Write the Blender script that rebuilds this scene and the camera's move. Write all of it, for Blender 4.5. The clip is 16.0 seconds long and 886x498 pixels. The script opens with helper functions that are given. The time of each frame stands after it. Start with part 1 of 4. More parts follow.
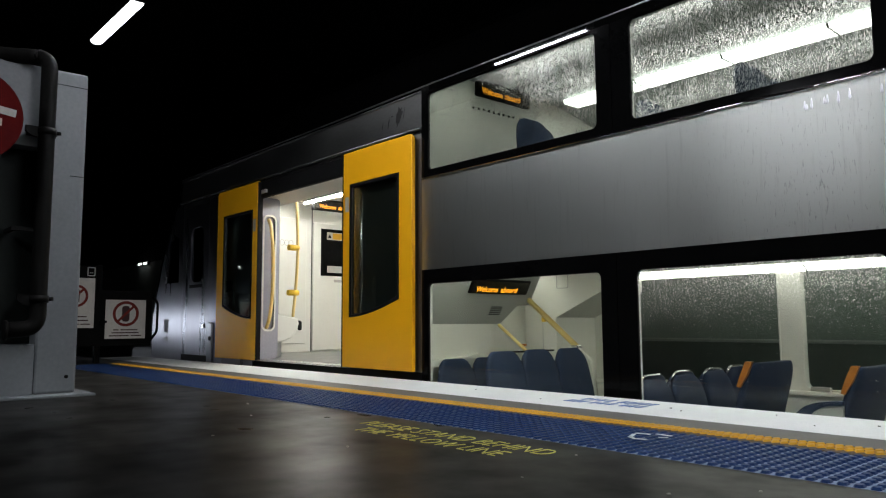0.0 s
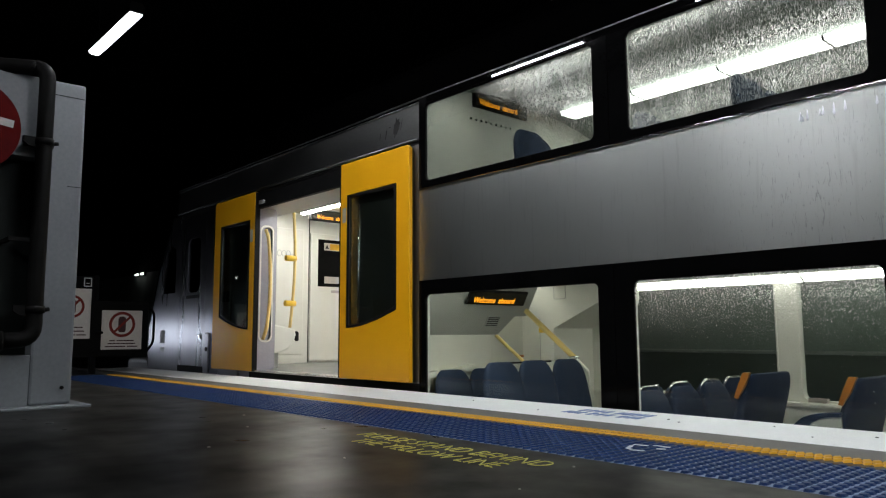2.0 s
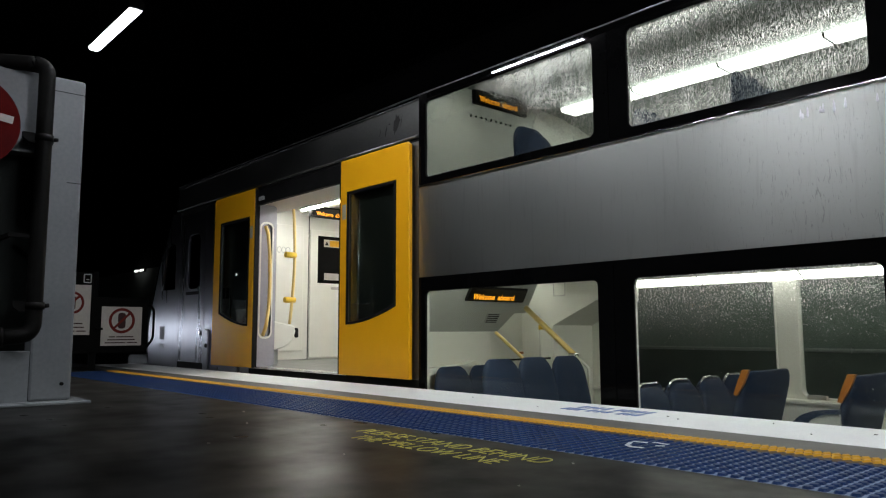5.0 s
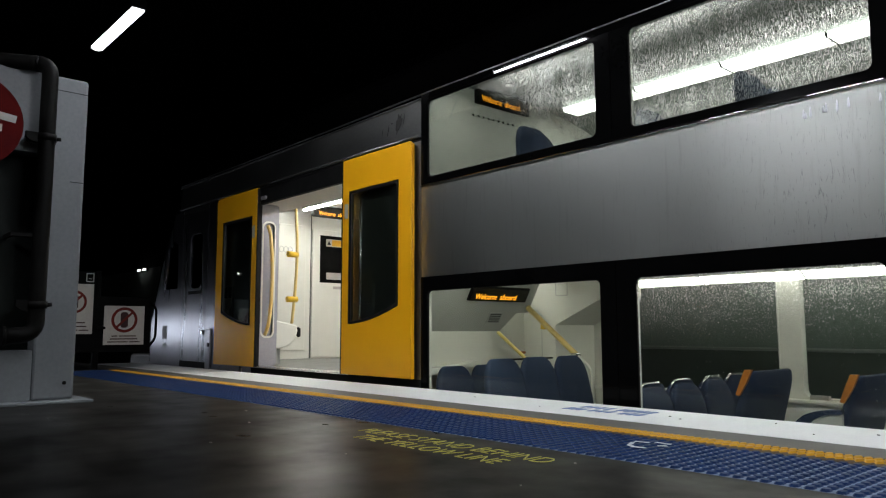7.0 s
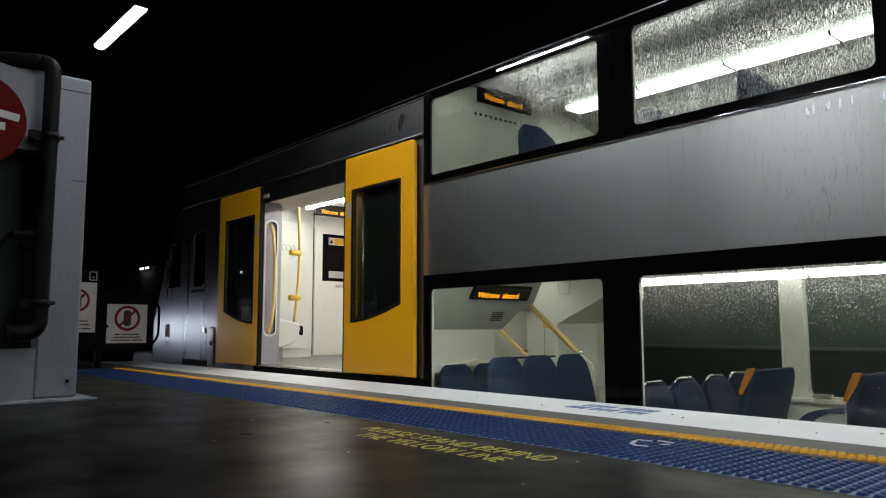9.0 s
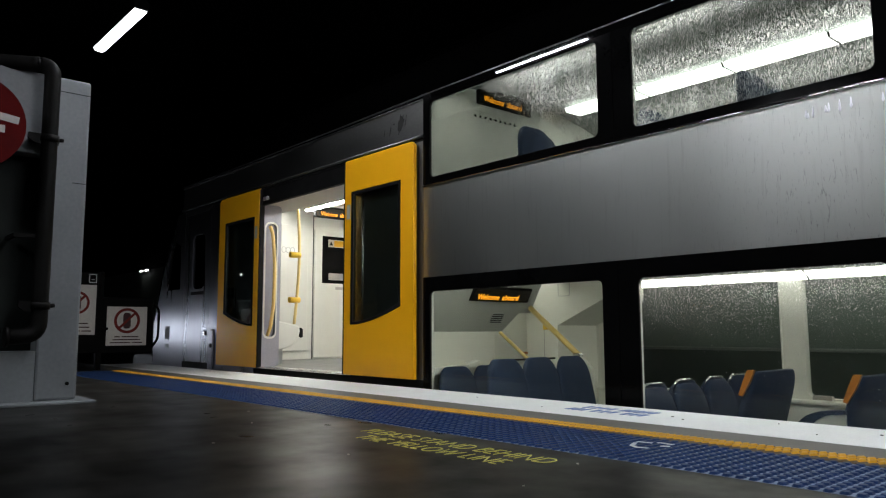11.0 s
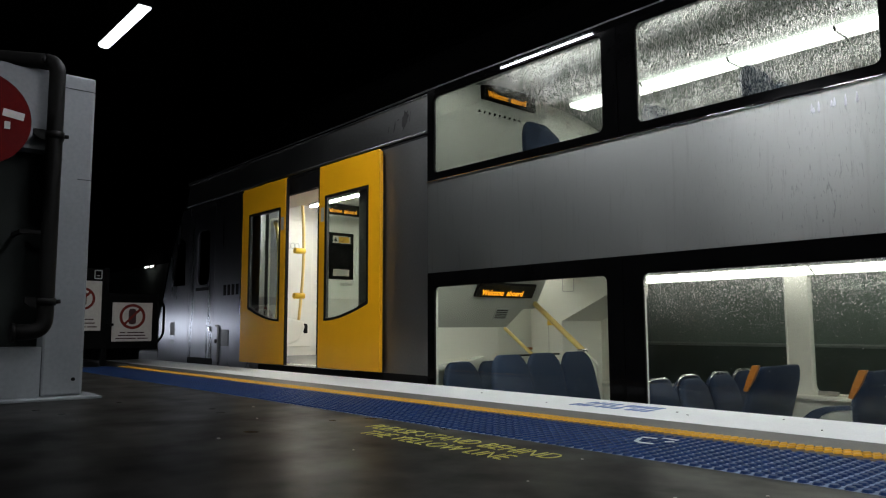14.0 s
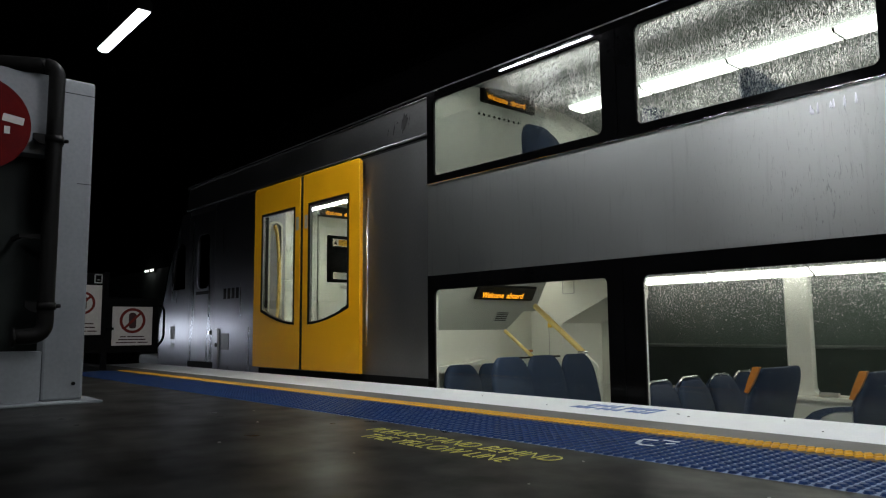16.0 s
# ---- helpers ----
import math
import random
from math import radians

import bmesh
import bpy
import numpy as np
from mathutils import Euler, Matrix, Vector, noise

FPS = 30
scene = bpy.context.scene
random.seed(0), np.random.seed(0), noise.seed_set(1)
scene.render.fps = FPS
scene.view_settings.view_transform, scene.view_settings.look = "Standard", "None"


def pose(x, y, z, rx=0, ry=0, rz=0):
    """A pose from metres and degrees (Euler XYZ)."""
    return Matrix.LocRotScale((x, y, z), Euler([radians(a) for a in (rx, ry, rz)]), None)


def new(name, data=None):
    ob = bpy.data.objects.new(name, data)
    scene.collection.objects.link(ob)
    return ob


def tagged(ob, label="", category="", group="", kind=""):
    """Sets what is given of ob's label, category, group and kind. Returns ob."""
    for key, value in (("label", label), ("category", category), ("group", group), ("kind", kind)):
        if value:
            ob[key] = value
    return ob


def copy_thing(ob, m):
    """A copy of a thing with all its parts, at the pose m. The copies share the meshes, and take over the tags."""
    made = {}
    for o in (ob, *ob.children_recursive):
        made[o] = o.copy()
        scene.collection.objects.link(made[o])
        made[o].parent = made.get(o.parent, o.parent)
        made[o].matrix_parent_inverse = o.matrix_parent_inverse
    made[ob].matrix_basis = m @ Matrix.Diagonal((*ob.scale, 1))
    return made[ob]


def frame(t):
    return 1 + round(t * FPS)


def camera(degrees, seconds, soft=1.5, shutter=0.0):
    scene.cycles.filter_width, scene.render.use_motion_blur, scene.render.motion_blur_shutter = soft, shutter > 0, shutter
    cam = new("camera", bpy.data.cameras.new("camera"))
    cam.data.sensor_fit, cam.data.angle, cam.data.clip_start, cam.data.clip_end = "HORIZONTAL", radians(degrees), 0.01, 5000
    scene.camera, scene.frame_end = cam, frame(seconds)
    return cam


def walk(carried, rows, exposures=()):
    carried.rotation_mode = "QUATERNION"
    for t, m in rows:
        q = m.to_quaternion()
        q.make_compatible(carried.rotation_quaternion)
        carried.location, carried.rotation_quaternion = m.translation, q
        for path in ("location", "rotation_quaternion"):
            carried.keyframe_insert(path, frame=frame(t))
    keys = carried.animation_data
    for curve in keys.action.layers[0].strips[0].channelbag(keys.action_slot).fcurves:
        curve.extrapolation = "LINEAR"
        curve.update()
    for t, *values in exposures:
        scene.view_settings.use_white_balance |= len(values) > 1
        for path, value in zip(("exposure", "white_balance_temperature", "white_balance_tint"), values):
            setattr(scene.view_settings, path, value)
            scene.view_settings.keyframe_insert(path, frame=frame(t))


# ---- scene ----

H = 0.450                    # the camera's height over the platform
SIDE = 3.900                 # the carriage's side, y
FAR = 6.75                   # inner face of the carriage's far side
END = -5.05                  # the saloon's end bulkhead, x
cam = camera(62.2, 16.0, soft=1.2)
walk(cam, [
    (0.0, pose(0, 0, H, 95.753, 0.312, 48.737)),
    (0.5, pose(0, 0, H, 95.999, 0.232, 48.672)),
    (1.0, pose(0, 0, H, 96.075, 0.309, 48.570)),
    (1.5, pose(0, 0, H, 96.425, 0.364, 48.465)),
    (2.0, pose(0, 0, H, 96.588, 0.290, 48.525)),
    (2.5, pose(0, 0, H, 96.394, 0.311, 48.447)),
    (3.0, pose(0, 0, H, 96.281, 0.355, 48.324)),
    (3.5, pose(0, 0, H, 96.394, 0.280, 48.383)),
    (4.0, pose(0, 0, H, 96.406, 0.302, 48.377)),
    (6.5, pose(0, 0, H, 96.215, 0.018, 48.715)),
    (7.0, pose(0, 0, H, 96.309, 0.125, 48.658)),
    (7.5, pose(0, 0, H, 96.368, 0.126, 48.714)),
    (8.0, pose(0, 0, H, 96.337, 0.120, 48.678)),
    (8.5, pose(0, 0, H, 96.332, 0.190, 48.585)),
    (9.0, pose(0, 0, H, 96.185, 0.112, 48.845)),
    (11.5, pose(0, 0, H, 96.371, 0.214, 48.859)),
    (12.0, pose(0, 0, H, 96.151, 0.235, 49.061)),
    (12.5, pose(0, 0, H, 96.060, 0.467, 48.873)),
    (13.0, pose(0, 0, H, 95.900, 0.183, 49.106)),
    (13.5, pose(0, 0, H, 96.040, 0.124, 49.237)),
    (14.0, pose(0, 0, H, 96.011, 0.211, 49.178)),
    (14.5, pose(0, 0, H, 96.109, 0.419, 49.007)),
    (15.0, pose(0, 0, H, 96.077, 0.533, 49.239)),
    (15.5, pose(0, 0, H, 96.131, 0.535, 49.265)),
    (16.0, pose(0, 0, H, 96.223, 0.458, 49.201)),
], exposures=[(0.0, 0.0), (2.0, -0.07), (4.0, -0.13), (12.0, -0.13), (16.0, -0.09)])

# ---- world: night in a covered station ----
world = bpy.data.worlds.new("night")
scene.world = world
world.use_nodes = True
world.node_tree.nodes["Background"].inputs["Color"].default_value = (0.004, 0.005, 0.007, 1)
world.node_tree.nodes["Background"].inputs["Strength"].default_value = 0.1

# ---- materials ----
def shader(name):
    m = bpy.data.materials.new(name)
    m.use_nodes = True
    t = m.node_tree
    return m, t, t.nodes["Principled BSDF"]


def add(t, kind, **values):
    n = t.nodes.new(kind)
    for k, v in values.items():
        if k in n.inputs:
            n.inputs[k].default_value = v
    return n


def place(t, sx=1.0, sy=1.0, sz=1.0):
    """World-sized object coordinates, stretched."""
    c = t.nodes.new("ShaderNodeTexCoord")
    m = add(t, "ShaderNodeMapping", Scale=(sx, sy, sz))
    t.links.new(c.outputs["Object"], m.inputs["Vector"])
    return m.outputs["Vector"]


def noisy(t, vec, scale, detail=4.0, rough=0.6):
    n = add(t, "ShaderNodeTexNoise", Scale=scale, Detail=detail, Roughness=rough)
    t.links.new(vec, n.inputs["Vector"])
    return n.outputs["Fac"]


def ramp(t, fac, *stops):
    r = t.nodes.new("ShaderNodeValToRGB")
    el = r.color_ramp.elements
    for i, (p, c) in enumerate(stops):
        e = el[i] if i < 2 else el.new(p)
        e.position = p
        e.color = (*c, 1) if isinstance(c, tuple) else (c, c, c, 1)
    t.links.new(fac, r.inputs["Fac"])
    return r.outputs["Color"]


def worn(name, c0, c1, rough=(0.5, 0.7), metal=0.0, scale=6.0, fine=90.0, bump=0.15, stretch=(1, 1, 1), sheen=0.5, grained=0.5):
    """Two tones at a large scale, grain and relief at a fine one."""
    m, t, b = shader(name)
    v = place(t, *stretch)
    big, small = noisy(t, v, scale, 1.0 if metal else 4.0), noisy(t, v, fine, 6.0)
    lo, hi = (0.0, 1.0) if metal else (0.25, 0.75)
    mix = add(t, "ShaderNodeMix")
    mix.data_type = "RGBA"
    mix.inputs[6].default_value, mix.inputs[7].default_value = (*c0, 1), (*c1, 1)
    t.links.new(ramp(t, big, (lo, 0.0), (hi, 1.0)), mix.inputs[0])
    grain = add(t, "ShaderNodeMix")
    grain.data_type, grain.blend_type = "RGBA", "MULTIPLY"
    grain.inputs[0].default_value = grained
    t.links.new(mix.outputs[2], grain.inputs[6])
    t.links.new(ramp(t, small, (0.3, 0.7), (0.7, 1.0)), grain.inputs[7])
    t.links.new(grain.outputs[2], b.inputs["Base Color"])
    t.links.new(ramp(t, big, (lo, rough[0]), (hi, rough[1])), b.inputs["Roughness"])
    b.inputs["Metallic"].default_value = metal
    b.inputs["Specular IOR Level"].default_value = sheen
    if bump:
        bp = add(t, "ShaderNodeBump", Strength=bump, Distance=0.002)
        t.links.new(small, bp.inputs["Height"])
        t.links.new(bp.outputs["Normal"], b.inputs["Normal"])
    return m


def glow(name, colour, strength, base=0.8):
    m, t, b = shader(name)
    b.inputs["Base Color"].default_value = (base, base, base, 1)
    b.inputs["Emission Color"].default_value = (*colour, 1)
    b.inputs["Emission Strength"].default_value = strength
    return m


def maths(t, op, a, b):
    n = t.nodes.new("ShaderNodeMath")
    n.operation = op
    for i, v in enumerate((a, b)):
        if isinstance(v, (int, float)):
            n.inputs[i].default_value = v
        else:
            t.links.new(v, n.inputs[i])
    return n.outputs[0]


def pane_glass(name, tint, wet=0.0, spots=False, gloss=0.6):
    """Thin glass. wet: rain on it, as dense runs (which leave the first window's lower corner dry) or as spots that thin out downwards."""
    m, t, b = shader(name)
    out = t.nodes["Material Output"]
    clear = add(t, "ShaderNodeBsdfTransparent", Color=(*tint, 1))
    shine = add(t, "ShaderNodeBsdfGlossy", Color=(0.9, 0.9, 0.9, 1), Roughness=0.015)
    fres = add(t, "ShaderNodeFresnel", IOR=1.45)
    mix = t.nodes.new("ShaderNodeMixShader")
    t.links.new(maths(t, "MULTIPLY", fres.outputs[0], gloss), mix.inputs[0])
    t.links.new(clear.outputs[0], mix.inputs[1])
    t.links.new(shine.outputs[0], mix.inputs[2])
    last = mix.outputs[0]
    if wet:
        sep = t.nodes.new("ShaderNodeSeparateXYZ")
        t.links.new(place(t), sep.inputs[0])
        rng = t.nodes.new("ShaderNodeMapRange")
        if spots:
            # the lower on the pane, the fewer of the drops
            t.links.new(sep.outputs["Z"], rng.inputs["Value"])
            rng.inputs["From Min"].default_value, rng.inputs["From Max"].default_value = 0.31, 0.73
            fewer = maths(t, "MULTIPLY", maths(t, "SUBTRACT", rng.outputs[0], 0.97), 0.185)
            fewer = maths(t, "ADD", fewer, maths(t, "MULTIPLY", maths(t, "SUBTRACT", noisy(t, place(t), 10.0, 3.0), 0.5), 0.16))
            speck = ramp(t, maths(t, "ADD", noisy(t, place(t, 1, 1, 0.50), 190.0, 1.0, 0.5), fewer), (0.60, 0.0), (0.655, 1.0))
            dust = ramp(t, maths(t, "ADD", noisy(t, place(t, 1, 1, 0.6), 300.0, 1.0, 0.5), fewer), (0.60, 0.0), (0.66, 0.9))
            # a few large drops all over the pane
            cells = add(t, "ShaderNodeTexVoronoi", Scale=46.0)
            t.links.new(place(t, 1, 1, 0.8), cells.inputs["Vector"])
            hue = t.nodes.new("ShaderNodeSeparateColor")
            t.links.new(cells.outputs["Color"], hue.inputs[0])
            some = maths(t, "MULTIPLY", maths(t, "GREATER_THAN", hue.outputs[0], 0.62), maths(t, "ADD", hue.outputs[1], 0.1))
            large = maths(t, "MULTIPLY", ramp(t, cells.outputs["Distance"], (0.10, 1.0), (0.17, 0.0)), maths(t, "MULTIPLY", some, maths(t, "ADD", rng.outputs[0], 0.24)))
            mask = maths(t, "MAXIMUM", maths(t, "MAXIMUM", speck, dust), large)
        else:
            run = ramp(t, noisy(t, place(t, 1, 1, 0.15), 265.0, 1.0, 0.5), (0.575, 0.0), (0.63, 0.82))
            film = ramp(t, noisy(t, place(t, 1, 1, 0.55), 310.0, 1.0, 0.5), (0.595, 0.0), (0.65, 0.75))
            mask = maths(t, "MAXIMUM", run, film)
            patch = ramp(t, noisy(t, place(t, 1, 1, 0.4), 7.0, 4.0), (0.30, 0.35), (0.65, 1.0))
            slope = maths(t, "ADD", sep.outputs["X"], maths(t, "MULTIPLY", maths(t, "SUBTRACT", sep.outputs["Z"], 2.35), 1.25))
            t.links.new(slope, rng.inputs["Value"])
            rng.inputs["From Min"].default_value, rng.inputs["From Max"].default_value = -4.05, -3.55
        if spots:
            film = maths(t, "MULTIPLY", maths(t, "MULTIPLY", rng.outputs[0], rng.outputs[0]), 0.06)
            amount = maths(t, "MAXIMUM", maths(t, "MULTIPLY", mask, wet), film)
        else:
            rng.inputs["To Max"].default_value = wet
            amount = maths(t, "MAXIMUM", maths(t, "MULTIPLY", maths(t, "MULTIPLY", mask, patch), rng.outputs[0]), maths(t, "MULTIPLY", rng.outputs[0], 0.03))
        soft = add(t, "ShaderNodeBsdfTranslucent", Color=(1.0, 1.0, 0.98, 1))
        lens = add(t, "ShaderNodeBsdfRefraction", Color=(1.0, 1.0, 1.0, 1), Roughness=0.36, IOR=1.2)
        drop = t.nodes.new("ShaderNodeMixShader")
        drop.inputs[0].default_value = 0.15 if spots else 0.70
        t.links.new(soft.outputs[0], drop.inputs[1])
        t.links.new(lens.outputs[0], drop.inputs[2])
        wetmix = t.nodes.new("ShaderNodeMixShader")
        t.links.new(amount, wetmix.inputs[0])
        t.links.new(last, wetmix.inputs[1])
        t.links.new(drop.outputs[0], wetmix.inputs[2])
        last = wetmix.outputs[0]
    t.links.new(last, out.inputs["Surface"])
    return m


def steel_side():
    """Satin stainless steel with vertical rain runs."""
    m, t, b = shader("stainless_side")
    b.inputs["Metallic"].default_value = 1.0
    cloud = noisy(t, place(t, 1, 1, 0.6), 2.2, 1.0)
    run = noisy(t, place(t, 1, 1, 0.06), 30.0, 4.0, 0.7)
    fine = noisy(t, place(t, 0.15, 1, 1), 160.0, 4.0)
    col = ramp(t, run, (0.28, (0.465, 0.48, 0.45)), (0.45, (0.53, 0.548, 0.515)))
    # dark dribbles under the window ledge, towards the carriage's middle
    drib = add(t, "ShaderNodeTexNoise", Scale=60.0, Detail=5.0, Roughness=0.65, Distortion=1.6)
    t.links.new(place(t, 1, 1, 0.16), drib.inputs["Vector"])
    lines = ramp(t, drib.outputs["Fac"], (0.35, 1.0), (0.405, 0.0))
    sep = t.nodes.new("ShaderNodeSeparateXYZ")
    t.links.new(place(t), sep.inputs[0])
    where = t.nodes.new("ShaderNodeMapRange")
    where.inputs["From Min"].default_value, where.inputs["From Max"].default_value = -2.5, -1.6
    where.inputs["To Max"].default_value = 0.46
    t.links.new(sep.outputs["X"], where.inputs["Value"])
    dark = add(t, "ShaderNodeMix")
    dark.data_type = "RGBA"
    t.links.new(maths(t, "MULTIPLY", lines, where.outputs[0]), dark.inputs[0])
    t.links.new(col, dark.inputs[6])
    dark.inputs[7].default_value = (0.16, 0.165, 0.16, 1)
    t.links.new(dark.outputs[2], b.inputs["Base Color"])
    t.links.new(ramp(t, cloud, (0.0, 0.31), (1.0, 0.41)), b.inputs["Roughness"])
    b1 = add(t, "ShaderNodeBump", Strength=0.08, Distance=0.001)
    t.links.new(fine, b1.inputs["Height"])
    b2 = add(t, "ShaderNodeBump", Strength=0.12, Distance=0.004)
    t.links.new(run, b2.inputs["Height"])
    t.links.new(b1.outputs["Normal"], b2.inputs["Normal"])
    t.links.new(b2.outputs["Normal"], b.inputs["Normal"])
    return m


def wet_floor():
    """Dark worn asphalt, damp and polished in patches."""
    m, t, b = shader("platform_asphalt")
    v = place(t)
    big, mid, fine = noisy(t, v, 1.6, 6.0, 0.65), noisy(t, v, 11.0, 6.0, 0.6), noisy(t, v, 260.0, 3.0)
    mix = add(t, "ShaderNodeMix")
    mix.data_type, mix.blend_type = "RGBA", "MULTIPLY"
    mix.inputs[0].default_value = 0.8
    t.links.new(ramp(t, big, (0.28, (0.016, 0.0155, 0.014)), (0.72, (0.060, 0.058, 0.0515))), mix.inputs[6])
    t.links.new(ramp(t, mid, (0.32, 0.2), (0.68, 1.0)), mix.inputs[7])
    # the colour darkens with distance from the edge, painting in the lamps' falloff
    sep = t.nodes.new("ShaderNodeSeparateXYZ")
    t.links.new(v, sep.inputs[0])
    edge_falloff = t.nodes.new("ShaderNodeMapRange")
    edge_falloff.inputs["From Min"].default_value, edge_falloff.inputs["From Max"].default_value = 0.55, 2.05
    edge_falloff.inputs["To Min"].default_value = 0.11
    t.links.new(maths(t, "ADD", sep.outputs["Y"], maths(t, "MULTIPLY", maths(t, "SUBTRACT", big, 0.5), 1.2)), edge_falloff.inputs["Value"])
    falloff_mix = add(t, "ShaderNodeMix")
    falloff_mix.data_type, falloff_mix.blend_type = "RGBA", "MULTIPLY"
    falloff_mix.inputs[0].default_value = 1.0
    t.links.new(mix.outputs[2], falloff_mix.inputs[6])
    t.links.new(edge_falloff.outputs[0], falloff_mix.inputs[7])
    t.links.new(falloff_mix.outputs[2], b.inputs["Base Color"])
    t.links.new(ramp(t, noisy(t, v, 2.5, 2.0, 0.5), (0.3, 0.27), (0.7, 0.38)), b.inputs["Roughness"])
    b1 = add(t, "ShaderNodeBump", Strength=0.03, Distance=0.0015)
    t.links.new(fine, b1.inputs["Height"])
    t.links.new(ramp(t, noisy(t, v, 3.2, 3.0, 0.5), (0.30, 0.010), (0.70, 0.038)), b.inputs["Specular IOR Level"])
    b2 = add(t, "ShaderNodeBump", Strength=0.015, Distance=0.006)
    t.links.new(mid, b2.inputs["Height"])
    t.links.new(b1.outputs["Normal"], b2.inputs["Normal"])
    t.links.new(b2.outputs["Normal"], b.inputs["Normal"])
    return m


STEEL = steel_side()
# the side's stainless steel again, darkened for the dim surroundings it mirrors
PILLARSTEEL = worn("shaded_pillar_steel", (0.25, 0.25, 0.243), (0.31, 0.312, 0.30), (0.42, 0.48), 1.0, 3.0, 120.0, 0.04, (1, 1, 0.3))
DOORSTEEL = worn("cab_steel", (0.31, 0.31, 0.33), (0.37, 0.37, 0.40), (0.25, 0.31), 1.0, 6.0, 140.0, 0.03, (1, 1, 0.08))
ROOF = worn("weathered_grey_roof_paint", (0.165, 0.165, 0.160), (0.275, 0.275, 0.264), (0.34, 0.43), 1.0, 3.0, 60.0, 0.08, (0.4, 1, 1))
SMEAR = worn("sooty_smear", (0.012, 0.012, 0.011), (0.035, 0.034, 0.032), (0.6, 0.8), 0.0, 25.0, 90.0, 0.05, sheen=0.2)
ROOFTRIM = worn("dull_roof_trim", (0.15, 0.15, 0.146), (0.21, 0.21, 0.20), (0.35, 0.45), 1.0, 4.0, 60.0, 0.05)
BLACK = worn("black_gloss_band", (0.0015, 0.0015, 0.0016), (0.003, 0.003, 0.003), (0.06, 0.14), 0.0, 4.0, 120.0, 0.01, sheen=0.05)
RUBBER = worn("black_rubber", (0.003, 0.003, 0.003), (0.006, 0.006, 0.006), (0.6, 0.8), sheen=0.2)
ROOFTOP = worn("sooty_roof", (0.0005, 0.0005, 0.0005), (0.001, 0.001, 0.001), (0.8, 0.95), sheen=0.0)
YELLOW = worn("yellow_door_paint", (0.80, 0.375, 0.005), (0.88, 0.425, 0.008), (0.30, 0.42), 0.0, 2.5, 70.0, 0.03, grained=0.12)
LINING = worn("off_white_lining", (0.67, 0.665, 0.61), (0.74, 0.735, 0.68), (0.4, 0.55), 0.0, 2.0, 60.0, 0.03, grained=0.12)
LILAC = worn("lilac_grey_screen", (0.30, 0.30, 0.35), (0.36, 0.36, 0.41), (0.3, 0.45), 0.0, 3.0, 60.0, 0.05)
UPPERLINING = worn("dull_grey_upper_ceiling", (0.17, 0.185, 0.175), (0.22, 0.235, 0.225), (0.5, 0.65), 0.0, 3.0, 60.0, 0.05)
GREYLINING = worn("grey_lining", (0.33, 0.34, 0.33), (0.40, 0.41, 0.40), (0.45, 0.6), 0.0, 3.0, 60.0, 0.05)
# the off-white lining, greyed to paint in the shade under the slope
SOFFIT = worn("shade_greyed_soffit_lining", (0.35, 0.355, 0.335), (0.41, 0.415, 0.39), (0.45, 0.6), 0.0, 3.0, 60.0, 0.04, grained=0.2)
TRAINFLOOR = worn("speckled_vinyl_floor", (0.12, 0.12, 0.112), (0.17, 0.17, 0.162), (0.4, 0.6), 0.0, 8.0, 200.0, 0.1)
FABRIC = worn("blue_seat_moquette", (0.0065, 0.016, 0.043), (0.011, 0.026, 0.068), (0.65, 0.85), 0.0, 30.0, 180.0, 0.3, sheen=0.4)
ORANGE = worn("orange_grab_plastic", (0.30, 0.10, 0.012), (0.40, 0.14, 0.018), (0.35, 0.5))
RAIL = worn("cream_yellow_handrail", (0.74, 0.53, 0.17), (0.82, 0.63, 0.26), (0.25, 0.4))
BRIGHTYELLOW = worn("yellow_bracket", (0.80, 0.50, 0.03), (0.85, 0.55, 0.05), (0.3, 0.4))
CHROME = worn("brushed_chrome", (0.7, 0.7, 0.7), (0.8, 0.8, 0.8), (0.18, 0.3), 1.0)
# near-white metal paints the lamp glints on the running drops
DROPGLINT = worn("painted_drop_glint", (0.85, 0.86, 0.88), (0.92, 0.93, 0.95), (0.45, 0.55), 1.0)
GLOSSBLACK = worn("polished_black", (0.0015, 0.0015, 0.0016), (0.002, 0.002, 0.002), (0.02, 0.035), 0.0, 4.0, 120.0, 0.0)
DARKMETAL = worn("polished_dark_metal", (0.48, 0.48, 0.50), (0.56, 0.56, 0.58), (0.05, 0.09), 1.0, 4.0, 120.0, 0.0)
# colour of the shadow that the hose reel throws on the enclosure
REELSHADOW = worn("reel_shadow_green_grey", (0.007, 0.009, 0.008), (0.014, 0.017, 0.015), (0.5, 0.7), 0.0, 3.0, 40.0, 0.1, sheen=0.1)
FLOOR = wet_floor()
WHITEPAINT = worn("scuffed_white_edge_paint", (0.76, 0.78, 0.76), (0.86, 0.87, 0.84), (0.45, 0.65), 0.0, 3.5, 120.0, 0.2)
CONCRETE = worn("grey_concrete", (0.085, 0.083, 0.075), (0.13, 0.127, 0.115), (0.45, 0.65), 0.0, 3.0, 150.0, 0.3)
BLUESTUD = worn("worn_blue_stud", (0.003, 0.018, 0.070), (0.006, 0.030, 0.110), (0.40, 0.55), 0.0, 7.0, 140.0, 0.2, sheen=0.15)
YELLOWSTUD = worn("worn_yellow_stud", (0.50, 0.26, 0.016), (0.68, 0.37, 0.03), (0.45, 0.6), 0.0, 9.0, 140.0, 0.2, sheen=0.25)
BLUETILE = worn("blue_tactile_rubber", (0.140, 0.190, 0.290), (0.260, 0.310, 0.410), (0.45, 0.60), 0.0, 7.0, 140.0, 0.2, sheen=0.1)
